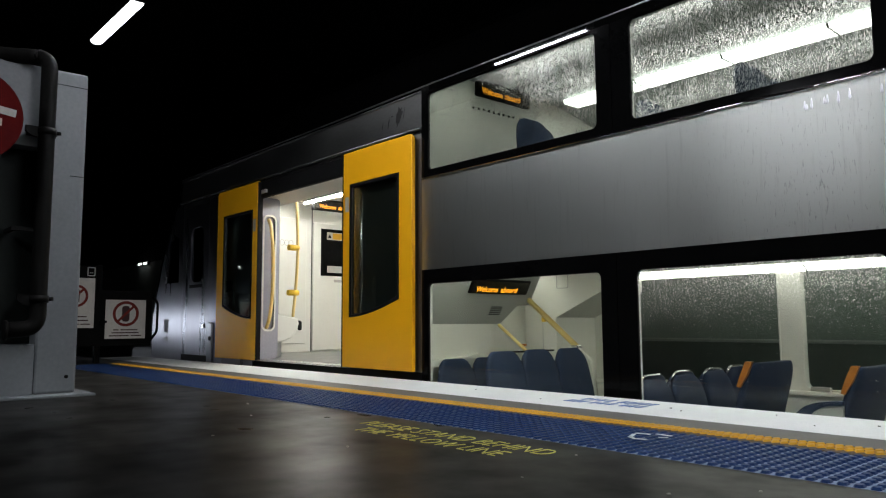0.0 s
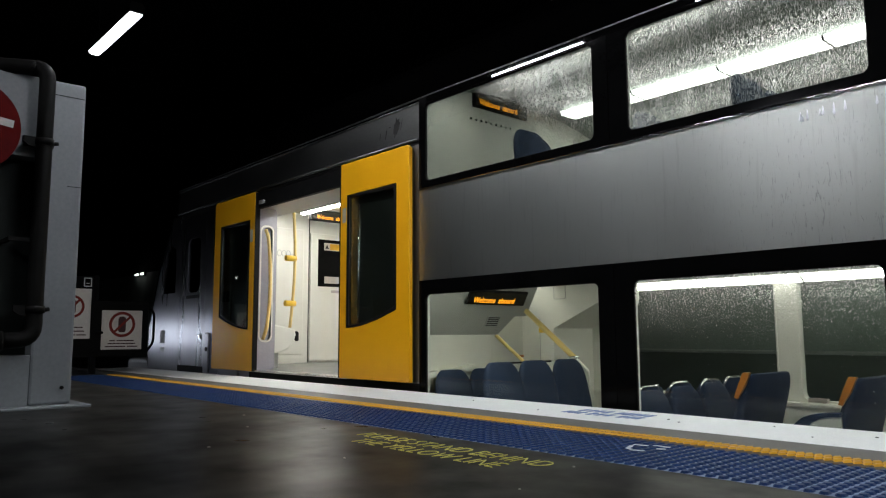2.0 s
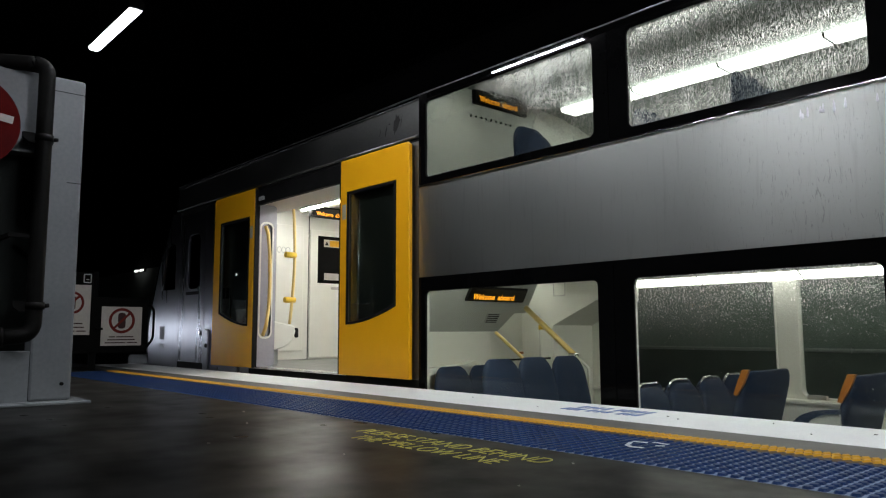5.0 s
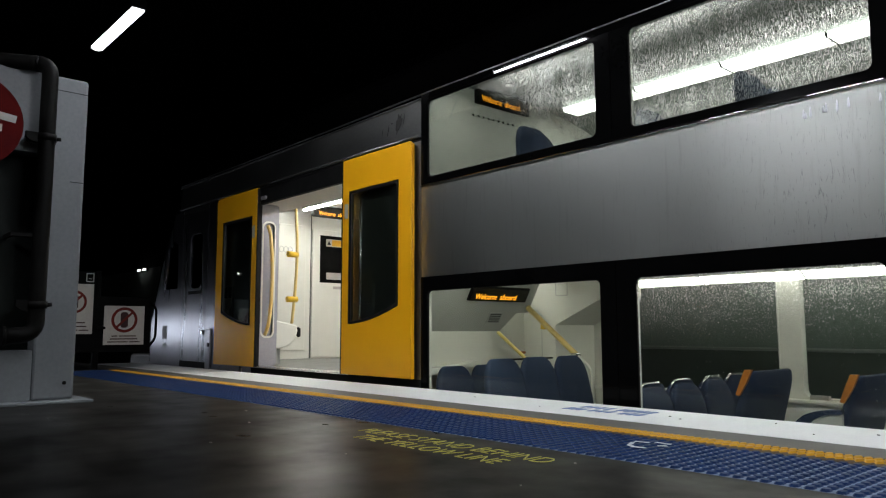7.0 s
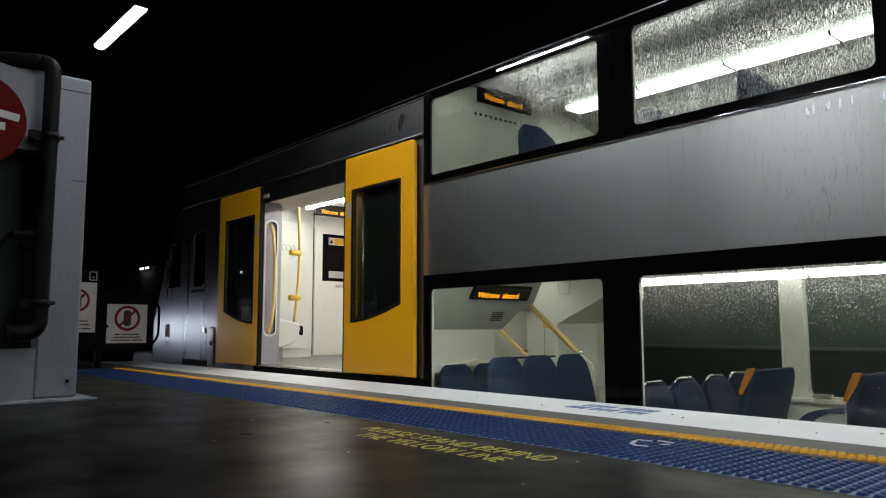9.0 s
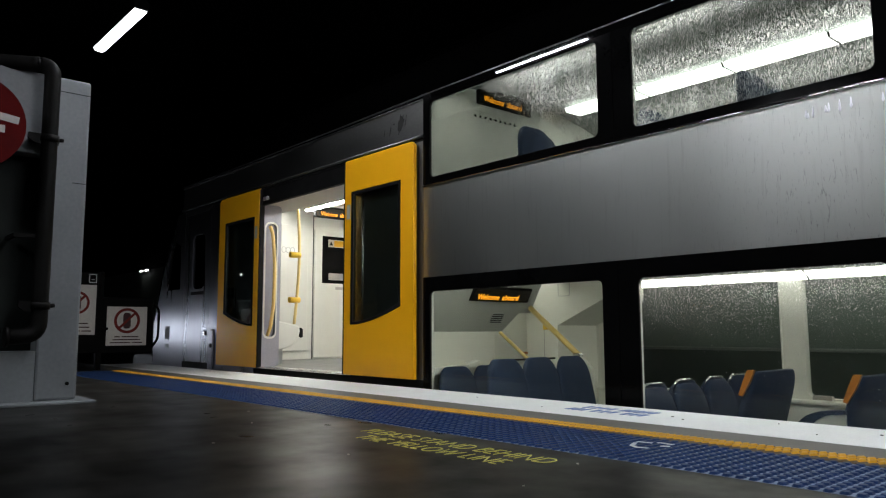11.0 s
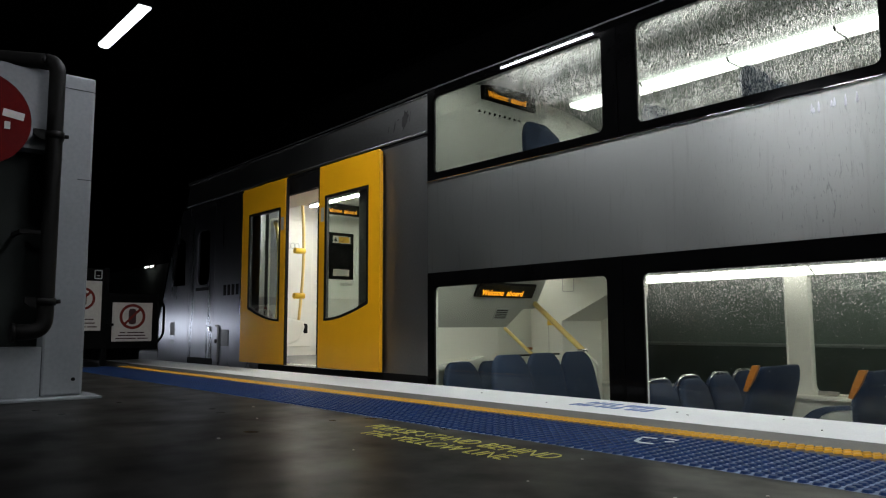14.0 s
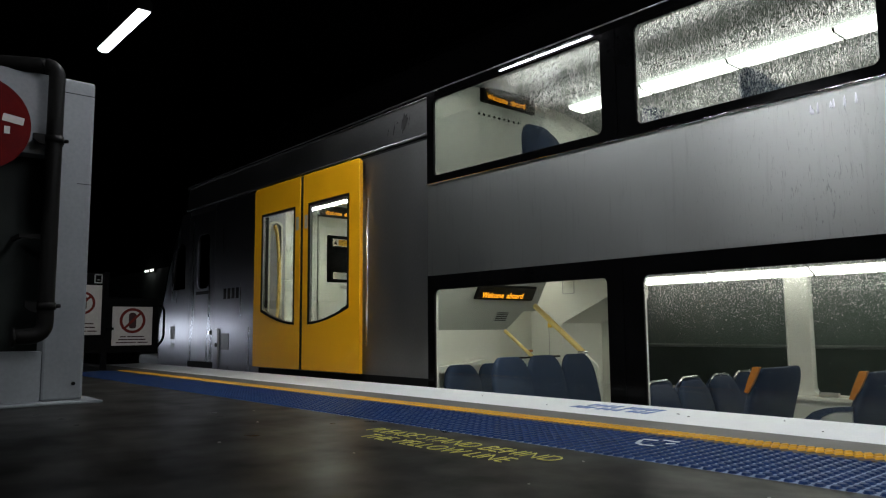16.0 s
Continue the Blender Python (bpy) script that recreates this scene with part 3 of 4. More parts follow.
def end_gate():
    gate = thing("platform_end_gate", (-9.2, 0, 0), "black steel platform end gate with warning signs", "gate")
    bm = bmesh.new()
    box(bm, -0.05, -0.008, 1.0, 3.30, 0.20, 0.86, bevel=0.006)
    part("panel", bm, GATE, gate)
    for y in (1.0, 2.68):
        part("post", cube(-0.07, -0.01, y - 0.03, y + 0.03, 0.0, 1.16, bevel=0.005), GATE, gate)
    bm = bmesh.new()
    tube(bm, bend([(-0.03, 3.28, 0.80), (-0.03, 3.375, 0.74), (-0.03, 3.375, 0.36), (-0.03, 3.28, 0.24)], 0.06), 0.016, 8)
    part("handle", bm, GATE, gate)
    part("latch", cube(-0.01, 0.02, 2.69, 2.77, 0.47, 0.50, bevel=0.004), GATE, gate)
    no_entry(gate, 2.752, 3.220, 0.285, 0.748)
    no_entry(gate, 2.22, 2.625, 0.415, 0.995)
    part("notice", cube(0.0, 0.004, 2.535, 2.622, 1.02, 1.125), GATE, gate)
    part("notice_border", ring(bmesh.new(), rounded(2.535, 2.622, 1.02, 1.125, 0.008, 2), rounded(2.545, 2.612, 1.03, 1.115, 0.006, 2), 0.004, 0.006, "x"), GREYLINING, gate)
    part("notice_print", cube(0.004, 0.006, 2.560, 2.597, 1.055, 1.062), GREYLINING, gate)
    part("sign_board", cube(-0.03, -0.001, 2.2, 2.64, 0.85, 1.14), GATE, gate)


def far_lamps():
    for x in (-27.06, -27.60):
        lamp = thing("tunnel_light", (x, 9.42, 2.66), "small white lamp on the far station wall", "light", "tunnel lights")
        part("lens", cube(-0.14, 0.14, -0.05, 0.0, -0.035, 0.035, bevel=0.015), FARLIGHT, lamp)
        part("housing", cube(-0.17, 0.17, 0.0, 0.08, -0.06, 0.06, bevel=0.02), GATE, lamp)
    # their like on the near side, which the door glass mirrors
    for z in (2.60, 1.55):
        lamp = thing("tunnel_light", pose(-26.05, -4.92, z, 0, 0, 180), "small white lamp on the station wall", "light", "tunnel lights")
        part("lens", cube(-0.05, 0.05, -0.05, 0.0, -0.05, 0.05, bevel=0.015), FARLIGHT, lamp)
        part("housing", cube(-0.10, 0.10, 0.0, 0.08, -0.10, 0.10, bevel=0.02), PIPE, lamp)


def end_lamp():
    """Unseen platform-end lamps lighting the cab's steel side, the wide one added as fill."""
    # small lamp mirrored in the steel, then a wide fill for the cab's front
    for y, z, w, h, light in ((1.86, 0.48, 0.10, 0.12, glow("cold_lamp", (0.80, 0.87, 1.0), 16.0)), (2.62, 0.46, 0.42, 0.20, glow("cab_fill_lamp", (0.80, 0.87, 1.0), 3.6))):
        lamp = thing("unseen_end_light", (-13.3, y, z), "lit lamp on a short post, added out of view at the platform end", "light", "platform end lamps")
        part("post", cube(-0.04, 0.04, -0.04, 0.04, -z, -h - 0.03), PIPE, lamp)
        part("housing", cube(-0.10, 0.06, -w - 0.03, w + 0.03, -h - 0.03, h + 0.03, bevel=0.02), PIPE, lamp)
        part("lens", cube(0.06, 0.12, -w, w, -h, h, bevel=0.02), light, lamp)


# ---- the carriage ----
OPEN0, OPEN1, OPENTOP, SILL = -7.72, -5.725, 1.885, 0.045     # the doorway
WTOP, WLOW, LTOP, LLOW = 2.385, 1.722, 0.777, -0.16          # the window openings
B0, B1, B2 = 0.889, 1.655, 2.455                             # lower black band's top, upper band's bottom and top
WINS = ((-4.702, -4.626, -2.890, -2.768), (-2.764, -2.630, -1.222, -1.092), (-1.088, -0.95, 0.60, 0.73), (0.734, 0.86, 2.45, 2.58))


def carriage():
    car = thing("train_carriage", (0, 0, 0), "double-deck stainless steel train carriage with yellow doors standing at the platform", "train")
    t = 0.06
    # outer skin
    part("side_panel", cube(-4.702, 2.58, SIDE, SIDE + t, B0 + 0.001, B1 - 0.001), STEEL, car, "rain-streaked satin stainless side panel between the decks")
    bm = bmesh.new()
    box(bm, OPEN1 + 0.001, -4.703, SIDE, SIDE + t, -1.0, 2.056)
    part("door_pillar", bm, PILLARSTEEL, car)
    part("door_pillar", cube(-8.957, OPEN0 - 0.001, SIDE, SIDE + t, -1.0, 2.056), DOORSTEEL, car)
    part("jamb_strip", tube(bmesh.new(), [(-5.585, SIDE + 0.002, 0.30), (-5.585, SIDE + 0.002, 1.66)], 0.014, 16), CHROME, car, "bright metal strip on the door jamb")
    part("header", cube(OPEN0, OPEN1, SIDE + 0.012, SIDE + t, OPENTOP, 2.056), RUBBER, car)
    part("door_sensor", cube(-7.565, -7.44, SIDE - 0.016, SIDE + 0.0115, 1.925, 1.965, bevel=0.008), GREYLINING, car, "small grey sensor over the doorway")
    part("sole_bar", cube(OPEN0, OPEN1, SIDE + 0.005, SIDE + t, -1.0, SILL - 0.005), RUBBER, car)
    part("sole_bar", cube(OPEN1 + 0.0005, -4.704, SIDE - 0.003, SIDE - 0.0005, -1.0, 0.045), RUBBER, car)
    part("threshold", cube(OPEN0, OPEN1, SIDE - 0.03, SIDE + 0.14, SILL - 0.004, SILL + 0.010, bevel=0.004), CHROME, car, "worn metal door threshold")
    part("under_panel", cube(-4.702, 2.58, SIDE + 0.004, SIDE + t, -1.0, -0.30), DOORSTEEL, car)
    # roof edge over the doors and windows
    bm = bmesh.new()
    prism(bm, [(SIDE, 2.086), (SIDE + 0.05, 2.086), (SIDE + 0.05, 2.45), (SIDE + 0.012, 2.438), (SIDE + 0.006, 2.425)], "x", -9.9, -4.703)
    part("roof_edge", bm, ROOF, car, "dark weathered steel roof edge panel")
    bm = bmesh.new()
    tube(bm, [(-9.9, SIDE - 0.006, 2.098), (-4.71, SIDE - 0.006, 2.098)], 0.014, 10)
    part("drip_rail", bm, ROOFTRIM, car, "dull grey drip moulding over the doors")
    part("shadow_gap", cube(-9.9, -4.703, SIDE + 0.004, SIDE + 0.05, 2.057, 2.0855), RUBBER, car)
    part("top_moulding", tube(bmesh.new(), [(-9.9, SIDE - 0.002, 2.395), (-6.0, SIDE - 0.002, 2.408), (-4.71, SIDE - 0.002, 2.420)], 0.008, 8), ROOFTRIM, car)
    rng = random.Random(8)
    for x, z, w, h in ((-5.02, 2.27, 0.105, 0.21), (-5.17, 2.24, 0.016, 0.12), (-5.12, 2.29, 0.035, 0.012), (-5.26, 2.23, 0.010, 0.08), (-4.95, 2.28, 0.008, 0.13)):
        edge = []
        for k in range(18):
            a, r = math.pi * k / 9, rng.uniform(0.55, 1.0)
            edge.append((x + 0.5 * w * r * math.cos(a) + 0.12 * h * r * math.sin(a), z + 0.5 * h * r * math.sin(a)))
        part("scuff", prism(bmesh.new(), edge, "y", SIDE - 0.0012, SIDE), SMEAR, car, "dark smeared scuff")
    bm = bmesh.new()
    tube(bm, [(-9.9, SIDE - 0.004, 2.425), (-6.0, SIDE - 0.004, 2.440), (-4.7, SIDE - 0.004, 2.455), (2.58, SIDE - 0.004, 2.462)], 0.007, 8)
    part("gutter", bm, ROOF, car)
    bm = bmesh.new()
    prof = [(SIDE + 0.005, 2.47), (SIDE + 0.012, 2.62), (SIDE + 0.05, 2.72), (SIDE + 0.18, 2.85), (SIDE + 0.45, 2.99), (SIDE + 0.9, 3.13), (SIDE + 1.45, 3.18),
            (SIDE + 2.0, 3.13), (SIDE + 2.45, 2.99), (SIDE + 2.72, 2.85), (SIDE + 2.86, 2.72), (SIDE + 2.9, 2.47)]
    prism(bm, prof + [(y, z - 0.05) for y, z in prof[::-1]], "x", -9.9, 2.58)
    part("roof", bm, ROOFTOP, car, "sooty black roof")
    part("roof_clip", cube(-4.14, -4.02, SIDE + 0.10, SIDE + 0.13, 2.66, 2.69, bevel=0.004), ROOF, car)
    # windows of both decks
    for k, (a, i0, i1, b) in enumerate(WINS):
        for name, low, high, o0, o1, glass in (("upper_window", WLOW, WTOP, B1, B2, GLASSWET), ("lower_window", LLOW, LTOP, -0.30, B0, GLASSDAMP if k else GLASSCLEAR)):
            inner = rounded(i0, i1, low, high, 0.045)
            w = part(name, ring(bmesh.new(), onto_rectangle(inner, a, b, o0, o1), inner, SIDE - 0.006, SIDE + 0.022), BLACK, car, "glossy black window surround")
            seal = rounded(i0 + 0.006, i1 - 0.006, low + 0.006, high - 0.006, 0.040)
            part("seal", ring(bmesh.new(), inner, seal, SIDE + 0.004, SIDE + 0.016), RUBBER, w)
            g = part("pane", prism(bmesh.new(), rounded(i0 + 0.005, i1 - 0.005, low + 0.005, high - 0.005, 0.040), "y", SIDE + 0.008, SIDE + 0.009), glass, w)
            reveal = rounded(i0 - 0.03, i1 + 0.03, low - 0.03, high + 0.03, 0.05)
            part("reveal", ring(bmesh.new(), reveal, rounded(i0 - 0.002, i1 + 0.002, low - 0.002, high + 0.002, 0.045), SIDE + 0.023, SIDE + 0.046), LINING, w)
    bm = bmesh.new()
    prism(bm, [(SIDE - 0.0085, 2.402), (SIDE - 0.0068, 2.452), (SIDE, 2.454), (SIDE, 2.400)], "x", -4.60, 2.58)
    part("cornice", bm, GLOSSBLACK, car, "polished black cornice strip above the upper windows")
    part("window_ledge", tube(bmesh.new(), [(-4.70, SIDE - 0.006, B1 + 0.004), (2.58, SIDE - 0.006, B1 + 0.004)], 0.010, 16), DARKMETAL, car)
    for x in (-2.766, -1.09):
        part("joint_strip", cube(x - 0.004, x + 0.004, SIDE - 0.008, SIDE - 0.0061, B1 + 0.03, B2 - 0.06), GLOSSBLACK, car)
    # cab end
    door = (-9.765, -8.965)
    gap = 0.008
    bm = bmesh.new()
    prism(bm, [(-10.85, -0.05), (door[0] - gap, -0.05), (door[0] - gap, 1.02), (-10.40, 1.02), (-10.52, 1.30), (-10.84, 0.57)], "y", SIDE, SIDE + t)
    part("cab_side", bm, DOORSTEEL, car, "stainless cab side lit by a cold lamp")
    bm = bmesh.new()
    prism(bm, [(-9.915, 1.021), (door[0] - gap, 1.021), (door[0] - gap, 2.056), (-10.05, 2.056), (-10.09, 1.68), (-9.935, 1.62)], "y", SIDE, SIDE + t)
    prism(bm, [(-10.52, 1.301), (-10.402, 1.021), (-10.29, 1.56), (-10.09, 1.68), (-10.05, 2.056)], "y", SIDE, SIDE + t)
    part("cab_side", bm, DOORSTEEL, car)
    pane = prism(bmesh.new(), [(-10.41, 1.015), (-9.905, 1.015), (-9.925, 1.63), (-10.08, 1.69), (-10.30, 1.57)], "y", SIDE + 0.02, SIDE + 0.04)
    part("cab_window", pane, CABGLASS, car, "dark cab side window")
    bm = bmesh.new()
    inner = rounded(-9.53, -9.125, 1.0, 1.72, 0.10)
    ring(bm, onto_rectangle(inner, door[0], door[1], 0.06, 2.0), inner, SIDE + 0.0005, SIDE + 0.045)
    cabdoor = part("cab_door", bm, DOORSTEEL, car, "closed stainless crew door")
    part("pane", prism(bmesh.new(), inner, "y", SIDE + 0.02, SIDE + 0.03), CABGLASS, cabdoor)
    part("handle", cube(-9.08, -9.03, SIDE - 0.02, SIDE + 0.0005, 0.40, 0.46, bevel=0.006), CHROME, cabdoor)
    part("kick_plate", cube(-9.54, -9.12, SIDE - 0.003, SIDE + 0.0004, 0.925, 0.968, bevel=0.001), RUBBER, cabdoor)
    for x in door:
        side = -gap if x < -9.4 else 0.0
        part("door_gap", cube(x + side, x + side + gap, SIDE + 0.003, SIDE + 0.03, 0.0, 2.05), RUBBER, car)
    part("door_sill", cube(door[0] + 0.001, door[1] - 0.001, SIDE + 0.002, SIDE + t, -0.05, 0.055), RUBBER, car)
    part("door_head", cube(door[0] + 0.001, door[1] - 0.001, SIDE + 0.002, SIDE + t, 2.002, 2.056), RUBBER, car)
    bm = bmesh.new()
    prism(bm, [(-10.86, 0.02), (-10.86, 0.57), (-10.53, 1.43), (-10.06, 2.06), (-9.9, 2.40), (-9.86, 2.40), (-9.95, 2.0), (-10.45, 1.40), (-10.78, 0.57), (-10.78, 0.02)], "y", SIDE + 0.001, SIDE + 2.88)
    part("cab_front", bm, BLACK, car, "black sloping cab front")
    part("cowl", cube(-12.0, -10.87, SIDE + 0.1, SIDE + 2.7, -0.9, 0.10, bevel=0.05), GREYLINING, car, "grey coupler cowl")
    for x0, x1, z0, z1 in ((-10.40, -10.24, 0.34, 0.52), (-10.38, -10.24, 0.22, 0.28)):
        part("socket_cover", cube(x0, x1, SIDE - 0.004, SIDE, z0, z1, bevel=0.001), GREYLINING, car)
    part("vent_cover", cube(-8.72, -8.50, SIDE - 0.005, SIDE, 0.22, 0.42, bevel=0.003), ROOFTRIM, car)
    part("drain_pipe", tube(bmesh.new(), bend([(-8.86, SIDE - 0.012, 0.47), (-8.78, SIDE - 0.012, 0.47), (-8.78, SIDE - 0.012, 0.02)], 0.03, 4), 0.012, 8), GREYLINING, car)
    part("drain_plug", tube(bmesh.new(), [(-8.86, SIDE, 0.275), (-8.86, SIDE - 0.012, 0.275)], 0.028, 12), RUBBER, car)
    for k in range(4):
        x = -8.68 + 0.115 * k
        part("fleet_mark", cube(x, x + 0.08, SIDE - 0.002, SIDE, 0.84, 0.97), RUBBER, car)
    # far side, ends and floors
    bm = bmesh.new()
    box(bm, -9.4, 2.58, FAR + 0.06, FAR + 0.10, -1.0, -0.16)
    part("far_side", bm, DOORSTEEL, car)
    interior(car)
    return car


def interior(car):
    """Lining of both decks, the stairwell and the vestibule."""
    # far wall: pillars between windows of the lower deck, ribbon windows above
    bm = bmesh.new()
    box(bm, END, 2.58, FAR, FAR + 0.05, -0.95, -0.17)
    part("lower_dado", bm, LINING, car, "off-white lower wall lining")
    bm = bmesh.new()
    box(bm, END, 2.58, FAR, FAR + 0.05, 0.945, 1.72)
    part("mid_wall", bm, LINING, car)
    part("upper_wall", cube(END, 2.58, FAR, FAR + 0.05, 2.385, 2.66), LINING, car)
    for k, x in enumerate((-4.95, -2.93, -0.95, 1.0)):
        nxt = (-2.93, -0.95, 1.0, 2.58)[k]
        hole = rounded(x + 0.11, nxt - 0.10, -0.145, 0.925, 0.07)
        part("far_window_frame", ring(bmesh.new(), onto_rectangle(hole, x, nxt - 0.0005, -0.168, 0.944), hole, FAR - 0.03, FAR + 0.05), LINING, car, "off-white rounded window lining")
        bead = rounded(x + 0.098, nxt - 0.088, -0.157, 0.937, 0.08)
        part("window_bead", ring(bmesh.new(), bead, hole, FAR - 0.042, FAR - 0.0305), LINING, car)
        part("far_pillar", cube(x - 0.09, x + 0.10, FAR, FAR + 0.05, 1.721, 2.384), LINING, car)
    bm = bmesh.new()
    box(bm, END, 2.58, FAR - 0.09, FAR - 0.031, -0.20, -0.160, bevel=0.012)
    part("window_shelf", bm, LINING, car)
    part("far_window", cube(END, 2.58, FAR + 0.03, FAR + 0.034, -0.16, 0.94), GLASSDARK, car, "dark far window glass with the night behind")
    part("far_window", cube(END, 2.58, FAR + 0.03, FAR + 0.034, 1.722, 2.384), GLASSDARK, car)
    # near wall lining
    part("near_lining", cube(END, 2.58, SIDE + 0.061, SIDE + 0.085, 0.80, 1.68), LINING, car)
    part("near_lining", cube(END, 2.58, SIDE + 0.061, SIDE + 0.085, -0.95, -0.20), LINING, car)
    part("near_lining", cube(END, 2.58, SIDE + 0.061, SIDE + 0.085, 2.42, 2.60), LINING, car)
    # ceilings and floors
    bm = bmesh.new()
    cove = [(SIDE + 0.086, 2.601), (SIDE + 0.30, 2.72), (SIDE + 0.62, 2.78), (SIDE + 0.95, 2.80), (SIDE + 1.43, 2.86), (SIDE + 1.9, 2.80), (SIDE + 2.26, 2.78), (SIDE + 2.60, 2.72), (FAR, 2.66)]
    prism(bm, cove + [(y, z + 0.04) for y, z in cove[::-1]], "x", END, 2.58)
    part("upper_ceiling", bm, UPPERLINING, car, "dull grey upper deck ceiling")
    part("upper_floor", cube(END, 2.58, SIDE + 0.087, FAR - 0.001, 1.06, 1.12), TRAINFLOOR, car)
    part("lower_ceiling", cube(END, 2.58, SIDE + 0.087, FAR - 0.001, 1.0, 1.055), LINING, car)
    part("lower_floor", cube(END - 1.0, 2.58, SIDE + 0.087, FAR - 0.001, -0.96, -0.90), TRAINFLOOR, car)
    part("end_wall", cube(2.58, 2.64, SIDE, FAR + 0.1, -1.0, 2.9), LINING, car)
    # saloon end bulkheads
    head = [(SIDE + 0.087, 1.06)] + [(max(SIDE + 0.087, min(FAR - 0.001, y)), z - 0.001) for y, z in cove] + [(FAR - 0.001, 1.06)]
    part("upper_bulkhead", prism(bmesh.new(), head, "x", END - 0.05, END), LINING, car, "off-white bulkhead at the upper deck's end")
    outer = [(4.31, 2.43), (4.47, 2.655), (4.64, 2.665), (4.51, 2.40), (4.34, 2.375)]
    inside = [(y + (4.455 - y) * 0.06, z + (2.51 - z) * 0.06) for y, z in outer]
    part("hatch", ring(bmesh.new(), outer, inside, END, END + 0.003, "x"), GREYLINING, car, "seam of a small hatch")
    part("lower_bulkhead", cube(END - 0.05, END, SIDE + 0.087, 5.07, -0.9, 0.999), LINING, car, "off-white bulkhead below the vestibule")
    bm = bmesh.new()
    prism(bm, [(END - 0.05, 5.071), (END, 5.071), (END - 0.10, 5.175), (END - 0.15, 5.175)], "z", -0.9, 0.999)
    part("bulkhead_return", bm, LINING, car)
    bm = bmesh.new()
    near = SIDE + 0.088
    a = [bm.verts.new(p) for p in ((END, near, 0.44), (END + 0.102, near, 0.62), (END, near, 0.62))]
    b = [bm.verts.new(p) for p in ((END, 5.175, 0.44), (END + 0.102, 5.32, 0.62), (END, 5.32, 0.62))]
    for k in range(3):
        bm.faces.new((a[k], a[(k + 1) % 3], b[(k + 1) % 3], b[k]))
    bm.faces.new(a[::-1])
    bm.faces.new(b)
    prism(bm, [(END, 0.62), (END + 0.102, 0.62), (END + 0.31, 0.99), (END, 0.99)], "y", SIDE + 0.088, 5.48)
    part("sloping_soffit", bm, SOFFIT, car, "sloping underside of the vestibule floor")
    tilt = 29.5
    part("soffit_vent", cube(0.0, 0.004, -0.088, 0.088, -0.058, 0.058, m=pose(-4.978, 5.034, 0.567, 0, tilt)), GREYLINING, car, "grey vent grille in the sloping underside")
    for k in range(5):
        part("vent_slot", cube(0.004, 0.005, -0.075, 0.075, -0.046 + 0.02 * k, -0.036 + 0.02 * k, m=pose(-4.978, 5.034, 0.567, 0, tilt)), RUBBER, car)
    # stairwell up to the vestibule
    bm = bmesh.new()
    for k in range(3):
        x = -4.75 - 0.26 * k
        box(bm, x - 0.255, x, 5.22, 6.04, -0.90, -0.90 + 0.19 * (k + 1))
    part("stairs", bm, TRAINFLOOR, car)
    part("stair_wall", cube(-5.519, END - 0.151, 5.176, 5.205, -0.9, 0.999), LINING, car)
    part("stair_end_wall", cube(-5.57, -5.520, 5.176, FAR, -0.9, 0.999), LINING, car)
    bm = bmesh.new()
    prism(bm, [(-5.519, -0.9), (-5.08, -0.9), (-5.08, 0.50), (-4.46, 0.771), (-4.46, 0.998), (-5.519, 0.998)], "y", 6.05, FAR - 0.031)
    part("stair_side_wall", bm, LINING, car, "off-white stairwell side with a sloping underside")
    part("stair_far_wall", cube(-5.519, -4.951, FAR - 0.03, FAR + 0.05, -0.95, 0.944), LINING, car)
    part("hatch", ring(bmesh.new(), rounded(-5.065, -4.905, 0.805, 0.975, 0.02, 3), rounded(-5.057, -4.913, 0.813, 0.967, 0.015, 3), 6.047, 6.05), GREYLINING, car, "seam of a small hatch")
    part("wall_seam", cube(-5.268, -5.262, 6.0475, 6.05, -0.2, 0.62), GREYLINING, car)
    # pale ledge shaped as the bright reflection along the foot of the bulkhead
    part("glint_ledge", prism(bmesh.new(), [(4.10, 0.05), (4.10, 0.112), (4.30, 0.122), (4.62, 0.140), (4.79, 0.172), (4.74, 0.132), (4.50, 0.085)], "x", END + 0.0005, END + 0.10), LINING, car, "pale ledge added as the bright glint along the bulkhead")
    # dark vent slots along the upper ceiling
    bm = bmesh.new()
    for k in range(72):
        box(bm, -4.9 + 0.10 * k, -4.9 + 0.10 * k + 0.065, 5.69, 5.715, 2.803, 2.807)
    tagged(part("vent_slots", bm, RUBBER, car), "dark vent slots in the ceiling", kind="stuff")
    # vestibule
    part("vestibule_floor", cube(-9.3, END - 0.052, SIDE + 0.13, 5.615, -0.02, 0.05), TRAINFLOOR, car, "speckled grey vestibule floor")
    part("vestibule_floor", cube(-9.3, -6.46, 5.616, FAR + 0.05, -0.02, 0.05), TRAINFLOOR, car)
    part("vestibule_ceiling", cube(-9.3, END - 0.052, SIDE + 0.061, FAR + 0.05, 2.20, 2.24), LINING, car)
    bm = bmesh.new()
    prism(bm, [(SIDE + 0.07, 2.02), (SIDE + 0.40, 1.872), (SIDE + 0.42, 1.868), (SIDE + 0.44, 2.199), (SIDE + 0.07, 2.199)], "x", -7.98, END - 0.111)
    part("door_pelmet", bm, LINING, car, "off-white pelmet over the doorway")
    part("vestibule_wall", cube(-9.36, -9.301, SIDE + 0.061, FAR + 0.05, -0.02, 2.24), LINING, car, "off-white cab partition")
    part("vestibule_wall", cube(END - 0.11, END - 0.053, SIDE + 0.061, 5.10, 0.051, 2.199), LINING, car)
    part("vestibule_wall", cube(-9.3, END - 0.052, FAR + 0.051, FAR + 0.10, -0.02, 2.24), LINING, car)
